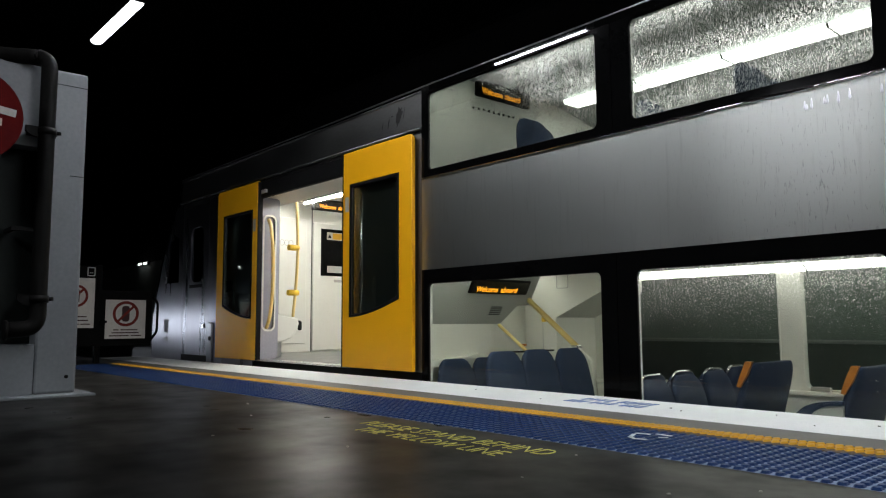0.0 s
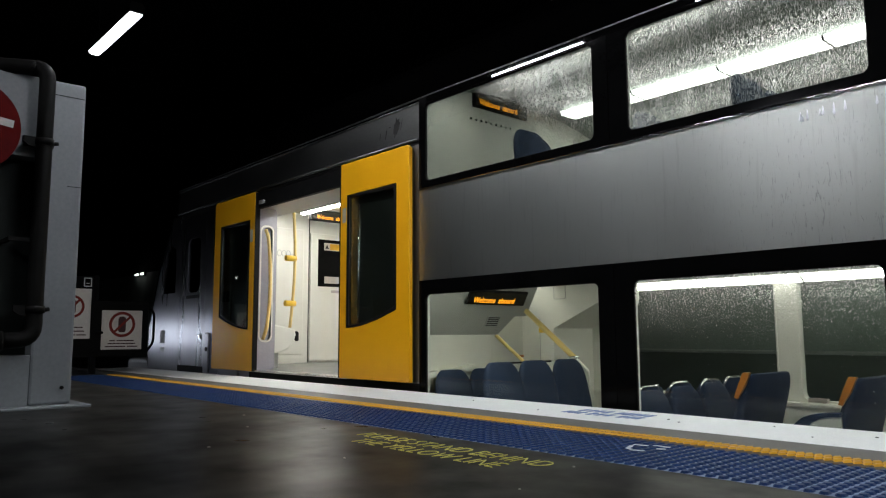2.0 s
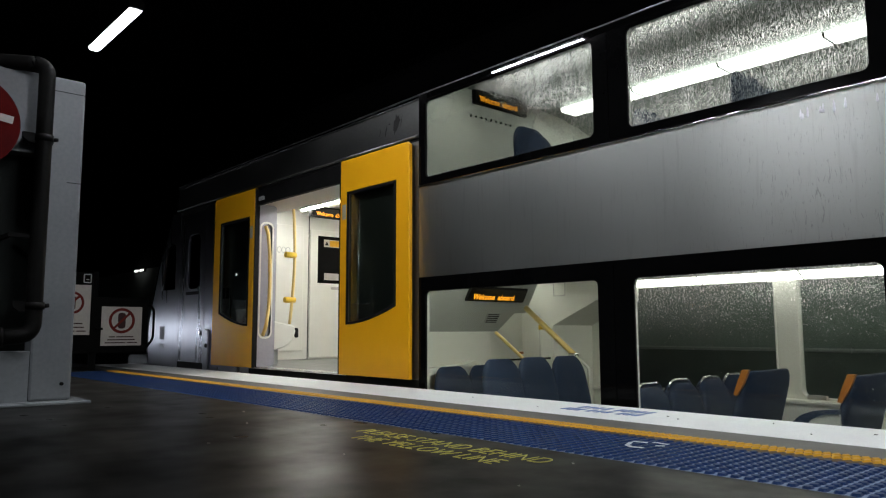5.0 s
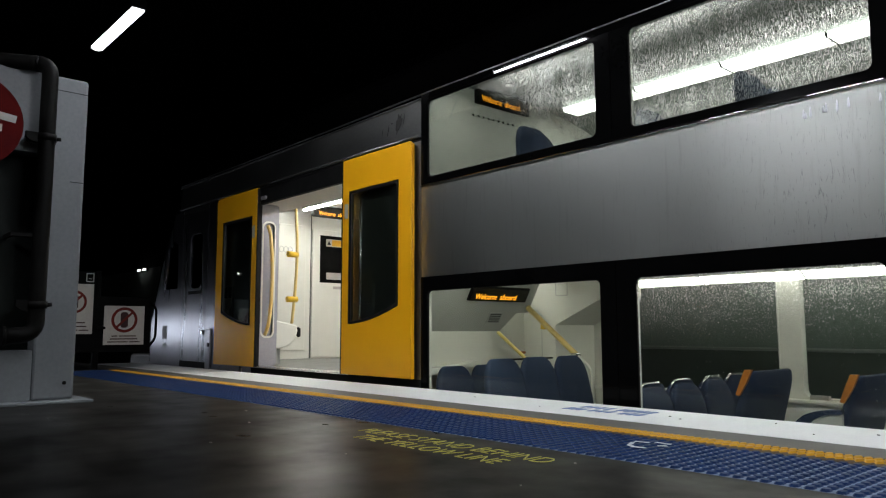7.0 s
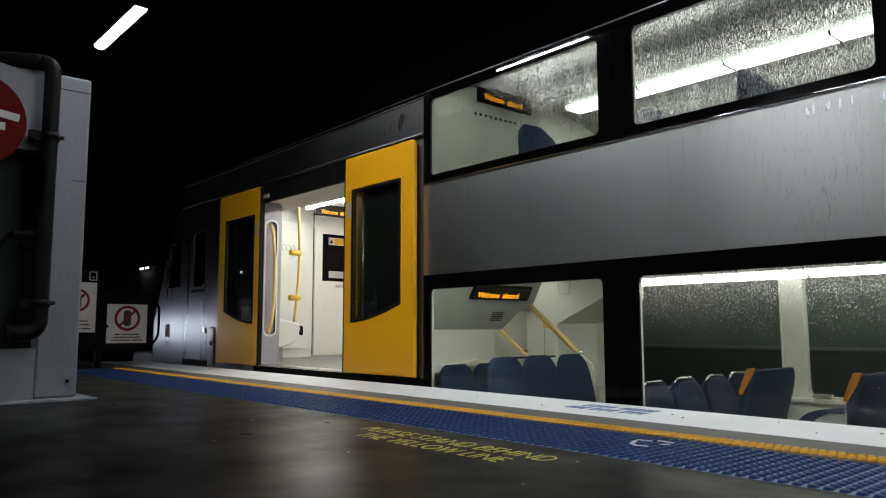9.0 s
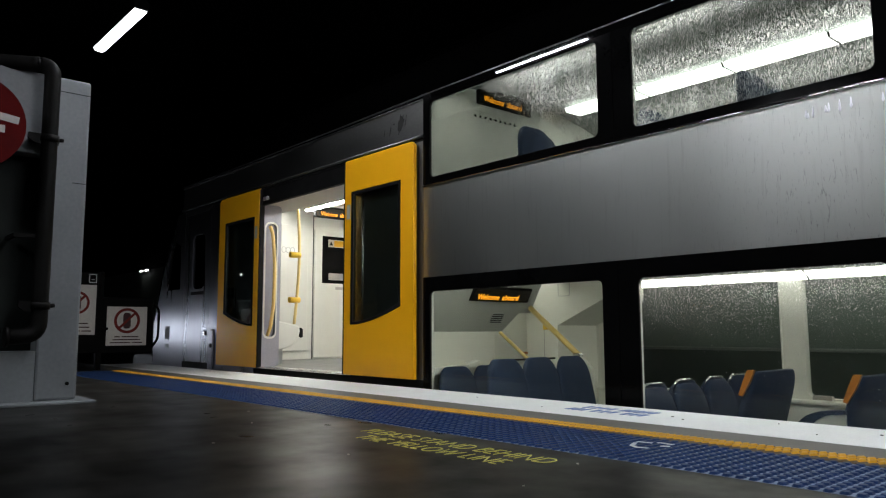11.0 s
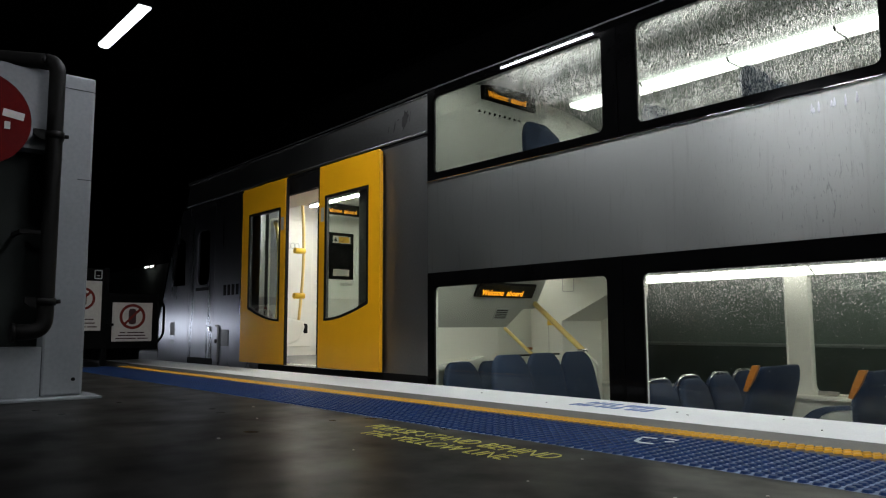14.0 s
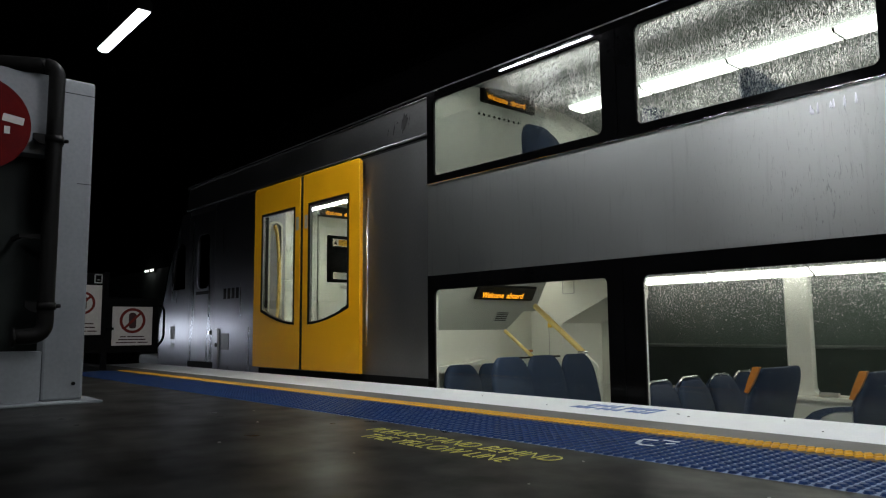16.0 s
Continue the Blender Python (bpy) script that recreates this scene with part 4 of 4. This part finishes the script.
    part("vestibule_wall", cube(END - 0.11, END - 0.053, 5.101, 5.615, 1.06, 2.199), LINING, car)
    part("door_gap", cube(-9.30, -9.296, 5.606, 5.618, 0.051, 2.12), RUBBER, car)
    cab = part("crew_door", cube(-9.30, -9.275, 5.623, 6.36, 0.07, 1.93, bevel=0.006), LINING, car, "pale crew door with a black window")
    part("window", cube(-9.276, -9.268, 5.75, 6.22, 1.15, 1.85, bevel=0.004), BLACK, cab)
    for y0, y1, z0, z1, mat, name in ((5.85, 6.16, 1.69, 1.80, SIGNWHITE, "warning_sticker"), (5.95, 6.14, 1.70, 1.79, YELLOWSTUD, "warning_sticker"), (5.86, 6.14, 1.20, 1.30, SIGNWHITE, "notice_sticker"), (5.98, 6.2, 1.06, 1.10, SIGNWHITE, "notice_sticker")):
        lift = 0.002 if mat is YELLOWSTUD else 0.0
        part(name, cube(-9.2685 + lift, -9.266 + lift, y0, y1, z0, z1), mat, cab)
    bm = bmesh.new()
    prism(bm, [(5.865, 1.715), (5.93, 1.715), (5.8975, 1.775)], "x", -9.2655, -9.2645)
    part("warning_symbol", bm, RUBBER, cab)
    part("wall_panel", cube(-9.30, -9.282, 5.075, 5.515, 0.17, 1.965, bevel=0.006), LINING, car)
    for y in (5.12, 5.19, 5.26):
        ringed = [(y + 0.036 * math.cos(radians(a)), 1.60 + 0.045 * math.sin(radians(a))) for a in range(0, 360, 20)]
        small = [(y + 0.029 * math.cos(radians(a)), 1.60 + 0.038 * math.sin(radians(a))) for a in range(0, 360, 20)]
        part("scratched_ring", ring(bmesh.new(), ringed, small, -9.282, -9.2805, "x"), GREYLINING, car)
    part("kick_board", cube(-9.30, -9.28, SIDE + 0.1, 5.12, 0.051, 0.20), GREYLINING, car)
    # draught screen beside the doorway
    bm = bmesh.new()
    inner = rounded(SIDE + 0.135, SIDE + 0.275, 0.385, 1.70, 0.06)
    ring(bm, rounded(SIDE + 0.10, SIDE + 0.33, 0.051, 1.92, 0.04), inner, -7.80, -7.74, "x")
    screen = part("draught_screen", bm, LILAC, car, "grey draught screen with a recessed grab rail")
    part("screen_panel", prism(bmesh.new(), inner, "x", -7.795, -7.775), LILAC, screen)
    bm = bmesh.new()
    tube(bm, bend([(-7.74, SIDE + 0.187, 1.665), (-7.70, SIDE + 0.200, 1.60), (-7.69, SIDE + 0.222, 1.34), (-7.69, SIDE + 0.232, 1.05), (-7.69, SIDE + 0.225, 0.75), (-7.69, SIDE + 0.195, 0.50), (-7.75, SIDE + 0.185, 0.40)], 0.08, 4), 0.021, 10)
    part("recess_rim", ring(bmesh.new(), rounded(SIDE + 0.118, SIDE + 0.292, 0.365, 1.722, 0.07), inner, -7.775, -7.736, "x"), LINING, screen, "white recess rim")
    part("grab_rail", bm, RAIL, screen, "cream yellow grab rail")
    part("door_post", cube(-7.735, OPEN0 + 0.0, SIDE + 0.061, SIDE + 0.10, 0.051, 2.19), RUBBER, car)


def leaf(car, name, mirror):
    """A door leaf in its own space: x from 0 to 1.04 (or mirrored), its face at y = 0."""
    s = -1 if mirror else 1
    w, h = 1.035, 2.005
    wx0, wx1, wz0, wz1 = 0.112, 0.855, 0.608, 1.694
    # the window is higher at the outer side, with a curved sill
    def flip(pts):
        return [(s * u, v) for u, v in pts]
    n = 8
    sill = [(wx1 + (wx0 - wx1) * k / n, wz0 - 0.15 + 0.15 * (1 - k / n) ** 1.7) for k in range(n + 1)]
    top = [(wx0 + (wx1 - wx0) * k / n, wz1) for k in range(n + 1)]
    inner = sill + top
    osill = [(w + (0 - w) * k / n, 0.0) for k in range(n + 1)]
    otop = [(0 + w * k / n, h) for k in range(n + 1)]
    outer = osill + otop
    outer[-1] = (w - 0.0, h - 0.03)
    outer[-2] = (w - 0.035, h)
    bm = ring(bmesh.new(), flip(outer), flip(inner), 0.0, 0.038)
    sharp = [e for e in bm.edges if len(e.link_faces) == 2 and e.calc_face_angle(0) > 0.9]
    bmesh.ops.bevel(bm, geom=sharp, offset=0.006, segments=2, affect="EDGES", profile=0.5)
    d = part(name, bm, YELLOW, car, "glossy yellow sliding door leaf")
    small = [(u + 0.022 * (1 if u < 0.4 else -1 if u > 0.7 else 0), v + (0.022 if v < 1.0 else -0.022)) for u, v in inner]
    part("window_frame", ring(bmesh.new(), flip(inner), flip(small), -0.004, 0.03), RUBBER, d, "black window rubber")
    fine = [(u + 0.006 * (1 if u < 0.4 else -1 if u > 0.7 else 0), v + (0.006 if v < 1.0 else -0.006)) for u, v in small]
    part("glazing_bead", ring(bmesh.new(), flip(small), flip(fine), 0.006, 0.032), ROOFTRIM, d, "grey glazing bead")
    part("pane", prism(bmesh.new(), flip(small), "y", 0.010, 0.0115), GLASSDOOR, d)
    edge = sorted((s * -0.021, s * -0.0005))
    part("edge_seal", cube(edge[0], edge[1], 0.004, 0.034, 0.0, h - 0.01), RUBBER, d)
    st = sorted((s * 0.035, s * 0.095))
    part("notice_sticker", cube(st[0], st[1], -0.0015, 0.0, 1.44, 1.58), SIGNWHITE, d, "small white sticker")
    return d


def sill_paper():
    bm = cube(-2.76, -2.60, FAR - 0.085, FAR - 0.035, -0.1595, -0.125, bevel=0.004)
    bmesh.ops.subdivide_edges(bm, edges=bm.edges[:], cuts=1)
    rng = random.Random(2)
    for v in bm.verts:
        v.co.z += rng.uniform(0.0, 0.010)
    tagged(part("paper", bm, SIGNWHITE), "crumpled white paper lying on the window shelf", "paper")


def litter():
    """Small pale scraps and grit on the platform, dark flecks on its white edge."""
    rng = random.Random(11)
    for name, material, spots, z, label in (
            ("litter", SIGNWHITE, [(-2.30, 1.55), (-1.62, 2.02), (-3.4, 1.72), (-1.1, 1.75), (-2.9, 1.30), (-0.95, 1.95), (-3.9, 1.95), (-1.5, 1.62)], 0.0, "tiny pale scraps of litter scattered on the asphalt"),
            ("grit", RUBBER, [(-2.12, 3.42), (-2.02, 3.35), (-1.62, 3.52), (-1.35, 3.28), (-2.9, 3.30), (-3.6, 3.45), (-1.16, 3.46)], 0.006, "dark flecks of grit on the white platform edge")):
        bm = bmesh.new()
        for x, y in spots:
            a, r = rng.uniform(0, 6.28), rng.uniform(0.003, 0.006)
            box(bm, -r, r, -0.6 * r, 0.6 * r, 0, 0.003, m=pose(x, y, z, 0, 0, math.degrees(a)))
        tagged(part(name, bm, material), label, "litter", kind="stuff")


def water_runs():
    """Rain that has gathered under the window ledge and runs down the steel."""
    for x, z, l in ((-1.565, 1.572, 0.026), (-1.555, 1.560, 0.018), (-1.530, 1.574, 0.032), (-1.466, 1.576, 0.020), (-1.452, 1.580, 0.026), (-1.399, 1.578, 0.034), (-1.345, 1.582, 0.030), (-1.20, 1.575, 0.024), (-1.13, 1.57, 0.020)):
        bm = bmesh.new()
        bmesh.ops.create_icosphere(bm, subdivisions=2, radius=1.0)
        for v in bm.verts:
            v.co = Vector((v.co.x * (0.0055 + 0.003 * (v.co.z < 0)), v.co.y * 0.0016, v.co.z * l))
        for f in bm.faces:
            f.smooth = True
        ob = part("water_run", bm, DROPGLINT)
        ob.location = (x, SIDE - 0.001, z)
        tagged(ob, "drop of rainwater running down the steel side, its glint painted near-white", "water drop", "rain runs")


def handrails():
    rail = thing("stair_handrail", (0, 0, 0), "cream yellow handrail along the stair from the lower deck", "handrail", "stair rails")
    bm = bmesh.new()
    tube(bm, [(-4.945, 5.45, 0.690), (-4.335, 5.45, 0.226)], 0.027, 12)
    part("bar", bm, RAIL, rail)
    part("post", tube(bmesh.new(), bend([(-4.335, 5.45, 0.226), (-4.30, 5.45, 0.205), (-4.168, 5.45, 0.108), (-4.155, 5.45, -0.9)], 0.03, 4), 0.014, 10), LINING, rail)
    part("collar", cube(-4.38, -4.30, 5.42, 5.48, 0.20, 0.24, bevel=0.008), CHROME, rail)
    part("bracket", cube(-4.755, -4.71, 5.44, 5.475, 0.455, 0.505, bevel=0.006), BRIGHTYELLOW, rail)
    rail = thing("stair_handrail", (0, 0, 0), "cream yellow handrail on the stairwell wall", "handrail", "stair rails")
    part("bar", tube(bmesh.new(), [(-5.34, 5.45, 0.430), (-4.97, 5.45, 0.176), (-4.70, 5.45, -0.01)], 0.018, 10), RAIL, rail)
    part("bracket", cube(-5.04, -5.00, 5.46, 5.50, 0.215, 0.24, bevel=0.006), ORANGE, rail)
    rail = thing("seat_rail", (0, 0, 0), "thin dark rail linking the seat backs", "rail")
    part("bar", tube(bmesh.new(), [(-4.32, 4.42, 0.203), (-4.32, 5.10, 0.203)], 0.008, 8), RUBBER, rail)
    pole = thing("grab_pole", (0, 0, 0), "cream yellow curved grab pole in the vestibule", "pole")
    bm = bmesh.new()
    pts = [(-8.0, 4.575 + 0.055 * math.sin(math.pi * k / 16), 0.535 + 1.695 * k / 16) for k in range(17)]
    tube(bm, pts, 0.019, 10)
    part("bar", bm, RAIL, pole)
    for z in (1.385, 0.83):
        bm = bmesh.new()
        tube(bm, [(-8.0, 4.50, z), (-8.0, 4.64, z)], 0.036, 10)
        part("clamp", bm, BRIGHTYELLOW, pole)


def fold_seat():
    st = thing("fold_up_seat", (-8.0, 4.5, 0), "white folded-up vestibule seat with a black catch", "seat")
    bm = prism(bmesh.new(), [(-0.30, 0.20), (-0.19, 0.224), (-0.08, 0.245), (0.0, 0.274), (0.045, 0.31), (0.074, 0.348), (0.098, 0.40), (0.111, 0.45), (0.094, 0.511), (-0.05, 0.545), (-0.19, 0.571), (-0.30, 0.585)], "x", -0.10, 0.09)
    bmesh.ops.bevel(bm, geom=[e for e in bm.edges if e.calc_face_angle(0) > 1.2], offset=0.018, segments=3, affect="EDGES", profile=0.5)
    part("seat", bm, LINING, st)
    part("base", cube(-0.09, -0.02, -0.28, -0.06, 0.05, 0.25, bevel=0.01), GREYLINING, st)
    part("catch", prism(bmesh.new(), [(0.10, 0.491), (0.16, 0.49), (0.181, 0.475), (0.183, 0.38), (0.168, 0.37), (0.152, 0.39), (0.145, 0.435), (0.10, 0.448)], "x", -0.02, 0.03), RUBBER, st)


def display(x, y0, y1, z0, z1, words, lean, width, height, deep=0.06):
    d = thing("passenger_display", (x, (y0 + y1) / 2, (z0 + z1) / 2), "black passenger display with amber lettering", "display", "passenger displays")
    w, h = y1 - y0, z1 - z0
    m = pose(0, 0, 0, 0, lean)
    part("housing", cube(-deep, 0.0, -w / 2, w / 2, -h / 2, h / 2, bevel=0.008, m=m), RUBBER, d)
    part("screen", cube(0.0, 0.004, -w / 2 + 0.015, w / 2 - 0.015, -h / 2 + 0.015, h / 2 - 0.015, m=m), SCREEN, d)
    first, second = words.split()
    lettering("word", first, 0.50 * width, height, LED, m @ pose(0.0055, -0.06 * w - 0.2275 * width, -0.15 * h, 90, 0, 90), d, 0.0008, "amber lettering")
    lettering("word", second, 0.385 * width, height, LED, m @ pose(0.0055, -0.06 * w + 0.2925 * width, -0.15 * h, 90, 0, 90), d, 0.0008, "amber lettering")
    return d


def rivets():
    row = thing("indicator_strip", (END, 5.0, 2.57), "pale strip with a row of small dark studs below the display", "strip")
    part("strip", cube(0.0, 0.006, -0.20, 0.52, 0.02, 0.06, bevel=0.002), LINING, row)
    for k in range(9):
        bm = bmesh.new()
        tube(bm, [(0.0, -0.16 + 0.07 * k, -0.03), (0.006, -0.16 + 0.07 * k, -0.03)], 0.014, 8)
        part("stud", bm, PIPE, row)


def ceiling_strip(x0, x1, pitch, y, z, profile, label, light=SALOONLIGHT, tray=None):
    """A row of lit covers, one thing each."""
    n = int(round((x1 - x0) / pitch))
    for k in range(n):
        a = x0 + pitch * k
        lamp = thing("saloon_light", (a, y, z), label, "light", "saloon lights")
        part("cover", prism(bmesh.new(), profile, "x", 0.010, pitch - 0.010), light, lamp, "glowing white cover")
        if tray:
            part("housing", prism(bmesh.new(), tray, "x", 0.0, pitch), GREYLINING, lamp)
        part("joint", prism(bmesh.new(), [(u * 1.02, v * 1.03) for u, v in profile], "x", -0.010, 0.010), PIPE, lamp)


def seat_mesh(foot=0.232, crown=0.194):
    """A padded backrest that narrows to a round-shouldered crown: faces +x, its foot at x = 0, its top 1.12 above the floor."""
    back = bmesh.new()
    n, sides = 24, 20
    grid = []
    for j in range(n):
        s = j / (n - 1)
        z = 0.40 + 0.72 * (1 - (1 - s) ** 1.6)
        over = max(0.0, (z - 0.93) / 0.1905)
        half = (crown + (foot - crown) * min(1.0, (1.12 - z) / 0.36) - 0.10) + 0.10 * (1 - min(1.0, over) ** 2.2) ** 0.5
        thick = (0.10 - 0.025 * s) * (1.0 - 0.5 * over ** 4)
        row = []
        for k in range(sides):
            a = 2 * math.pi * k / sides
            ca, sa = math.cos(a), math.sin(a)
            u = half * math.copysign(abs(ca) ** 0.5, ca)
            v = thick / 2 * math.copysign(abs(sa) ** 0.6, sa) + 0.018 * abs(u / foot) ** 2
            row.append(back.verts.new((-0.11 * (z - 0.4) / 0.72 + v, u, z)))
        grid.append(row)
    for a, b in zip(grid, grid[1:]):
        for k in range(sides):
            f = back.faces.new((a[k], a[(k + 1) % sides], b[(k + 1) % sides], b[k]))
            f.smooth = True
    for row, lift in ((grid[0], -0.01), (grid[-1], 0.0)):
        c = back.verts.new(sum((v.co for v in row), Vector()) / sides + Vector((0, 0, lift)))
        for k in range(sides):
            f = back.faces.new((row[k], row[(k + 1) % sides], c))
            f.smooth = True
    bmesh.ops.recalc_face_normals(back, faces=back.faces[:])
    return back


def seat(at, orange=False, grip=False):
    label = "blue moquette double train seat with an orange grab edge" if orange else "dark blue moquette high-backed train seat"
    s = thing("train_chair", at, label, "train seat", "carriage seats")
    half = 0.365 if orange else 0.215
    part("backrest", seat_mesh(0.368, 0.362) if orange else seat_mesh(), FABRIC, s)
    part("cushion", cube(0.0, 0.46, -half, half, 0.34, 0.45, bevel=0.035), FABRIC, s)
    part("pedestal", cube(0.06, 0.34, -0.05, 0.05, 0.0, 0.34, bevel=0.01), GREYLINING, s)
    if orange:
        bm = bmesh.new()
        prism(bm, [(-0.080, 1.132), (-0.128, 1.138), (-0.098, 1.04), (-0.056, 0.945), (-0.030, 0.948), (-0.052, 1.04)], "y", 0.353, 0.381)
        part("grab_edge", bm, ORANGE, s, "orange plastic grab edge")
    if grip:
        bm = bmesh.new()
        tube(bm, bend([(-0.10, -0.10, 1.06), (-0.125, -0.08, 1.125), (-0.125, 0.15, 1.125), (-0.10, 0.17, 1.05)], 0.035, 4), 0.010, 8)
        part("grip", bm, CHROME, s, "chrome top grip")
    return s


def seats():
    low = -0.90
    first = seat(pose(-4.08, 4.305, low))
    for y in (4.715, 5.145):
        copy_thing(first, pose(-4.08, y, low + 0.004))
    for y in (4.43, 4.84):
        copy_thing(first, pose(-4.80, y, low - 0.088))
    # a row across the gangway, and the tops of the row that stands back to back with it
    for y, dz in ((4.74, -0.190), (5.185, -0.180), (5.635, -0.170)):
        copy_thing(first, pose(-2.98, y, low + dz))
    gripped = seat(pose(-3.24, 4.83, low - 0.170, 0, 0, 180), grip=True)
    for y, dz in ((5.25, -0.160), (5.72, -0.158), (6.10, -0.150)):
        copy_thing(gripped, pose(-3.24, y, low + dz, 0, 0, 180))
    # reversed seats
    edged = seat(pose(-2.70, 5.339, low - 0.04, 0, -7, 180), orange=True)
    copy_thing(edged, pose(-2.03, 5.369, low - 0.045, 0, -7, 180))
    arm = thing("side_table", (-2.0, 4.96, 0), "dark blue curved side rest over a pale panel beside the seats", "side rest")
    crest = [(-0.20, -0.20), (-0.137, -0.138), (-0.092, -0.099), (-0.02, -0.071), (0.067, -0.057), (0.141, -0.052)]
    part("pad", prism(bmesh.new(), crest + [(0.141, -0.080), (0.067, -0.085), (0.013, -0.100), (-0.04, -0.130), (-0.085, -0.20)], "y", -0.02, 0.02), FABRIC, arm)
    part("panel", prism(bmesh.new(), [(-0.083, -0.20), (-0.038, -0.131), (0.014, -0.101), (0.067, -0.086), (0.141, -0.081), (0.141, -0.90), (-0.083, -0.90)], "y", -0.012, 0.012), GREYLINING, arm)
    for x in (-0.93, -0.2, 0.55, 1.3):
        for y in (4.27, 4.745, 5.21):
            copy_thing(first, pose(x, y, low - 0.05))
    up = 1.12
    copy_thing(first, pose(-4.08, 4.70, up - 0.040))
    copy_thing(first, pose(-4.22, 4.95, up - 0.025))
    copy_thing(gripped, pose(-2.84, 4.62, up - 0.19))
    copy_thing(first, pose(-1.875, 4.16, up - 0.280))
    copy_thing(gripped, pose(-1.90, 4.64, up - 0.27))
    for x in (-0.9, -0.2, 0.55):
        copy_thing(first, pose(x, 4.47, up - 0.13))


station()
platform_lamp(-7.33, 2.18, DIMLIGHT)
for lamp_x in (-4.89, -2.44, 0.0, 2.44, 4.88):
    platform_lamp(lamp_x, 2.18)
platform_lamp(-3.9, -2.3)
platform_lamp(1.0, -2.3, REARLIGHT)
tactile_paving()
floor_marks()
pillar()
end_gate()
far_lamps()
end_lamp()
train = carriage()
left_leaf = leaf(train, "door_leaf", True)
right_leaf = leaf(train, "door_leaf", False)
seats()
water_runs()
sill_paper()
litter()
handrails()
fold_seat()
display(END + 0.03, 4.86, 5.63, 2.665, 2.835, "Welcome aboard", 0, 0.56, 0.060)
display(-4.828, 4.578, 5.352, 0.704, 0.854, "Welcome aboard", 29.5, 0.56, 0.055, 0.022)
display(-8.75, 5.30, 6.10, 2.03, 2.185, "Welcome aboard", 0, 0.54, 0.055)
rivets()
FLAT = [(-0.14, 0.0), (0.14, 0.0), (0.11, -0.035), (-0.11, -0.035)]
ceiling_strip(END + 0.24, 2.5, 0.88, 6.04, 2.765, FLAT, "lit fluorescent cover on the upper deck ceiling")
ceiling_strip(END + 0.13, 2.5, 0.86, 4.45, 2.735, FLAT, "lit fluorescent cover on the upper deck ceiling")
SLOPE = [(0.04, -0.036), (0.16, -0.105), (0.16, -0.036)]
ceiling_strip(-4.69, 2.5, 0.97, 6.55, 0.998, SLOPE, "lit fluorescent cover along the lower deck ceiling", LOWERLIGHT, [(0.036, -0.0355), (0.16, -0.0355), (0.16, 0.0), (0.036, 0.0)])
SLOPE2 = [(0.0, 0.0), (-0.16, -0.125), (-0.16, -0.01), (-0.12, 0.0)]
ceiling_strip(-4.68, 2.5, 0.93, 4.17, 0.998, SLOPE2, "lit fluorescent cover along the lower deck ceiling", LOWERLIGHT)
ceiling_strip(-8.95, -5.15, 1.25, 5.28, 2.145, [(u * 0.115, v * 0.7) for u, v in FLAT], "lit fluorescent cover on the vestibule ceiling", VESTLIGHT, [(-0.04, 0.0005), (0.04, 0.0005), (0.03, 0.054), (-0.03, 0.054)])


def motions():
    """The doors stand open and then slide shut."""
    shut = [(0.0, 0.0), (4.0, 0.0), (8.0, 0.0), (12.0, 0.0), (12.25, 0.02), (12.5, 0.09), (13.0, 0.22), (13.5, 0.385), (14.0, 0.54), (14.5, 0.70), (15.0, 0.80), (15.5, 0.835), (16.0, 0.855)]
    lag = [(0.0, 0.0), (4.0, 0.0), (8.0, 0.0), (12.0, 0.0), (12.25, 0.02), (12.5, 0.07), (13.0, 0.20), (13.5, 0.345), (14.0, 0.505), (14.5, 0.655), (15.0, 0.755), (15.5, 0.785), (16.0, 0.825)]
    walk(right_leaf, [(t, pose(-5.785 - d, 3.827, 0.05)) for t, d in shut])
    walk(left_leaf, [(t, pose(-7.515 + d, 3.827, 0.05)) for t, d in lag])


motions()
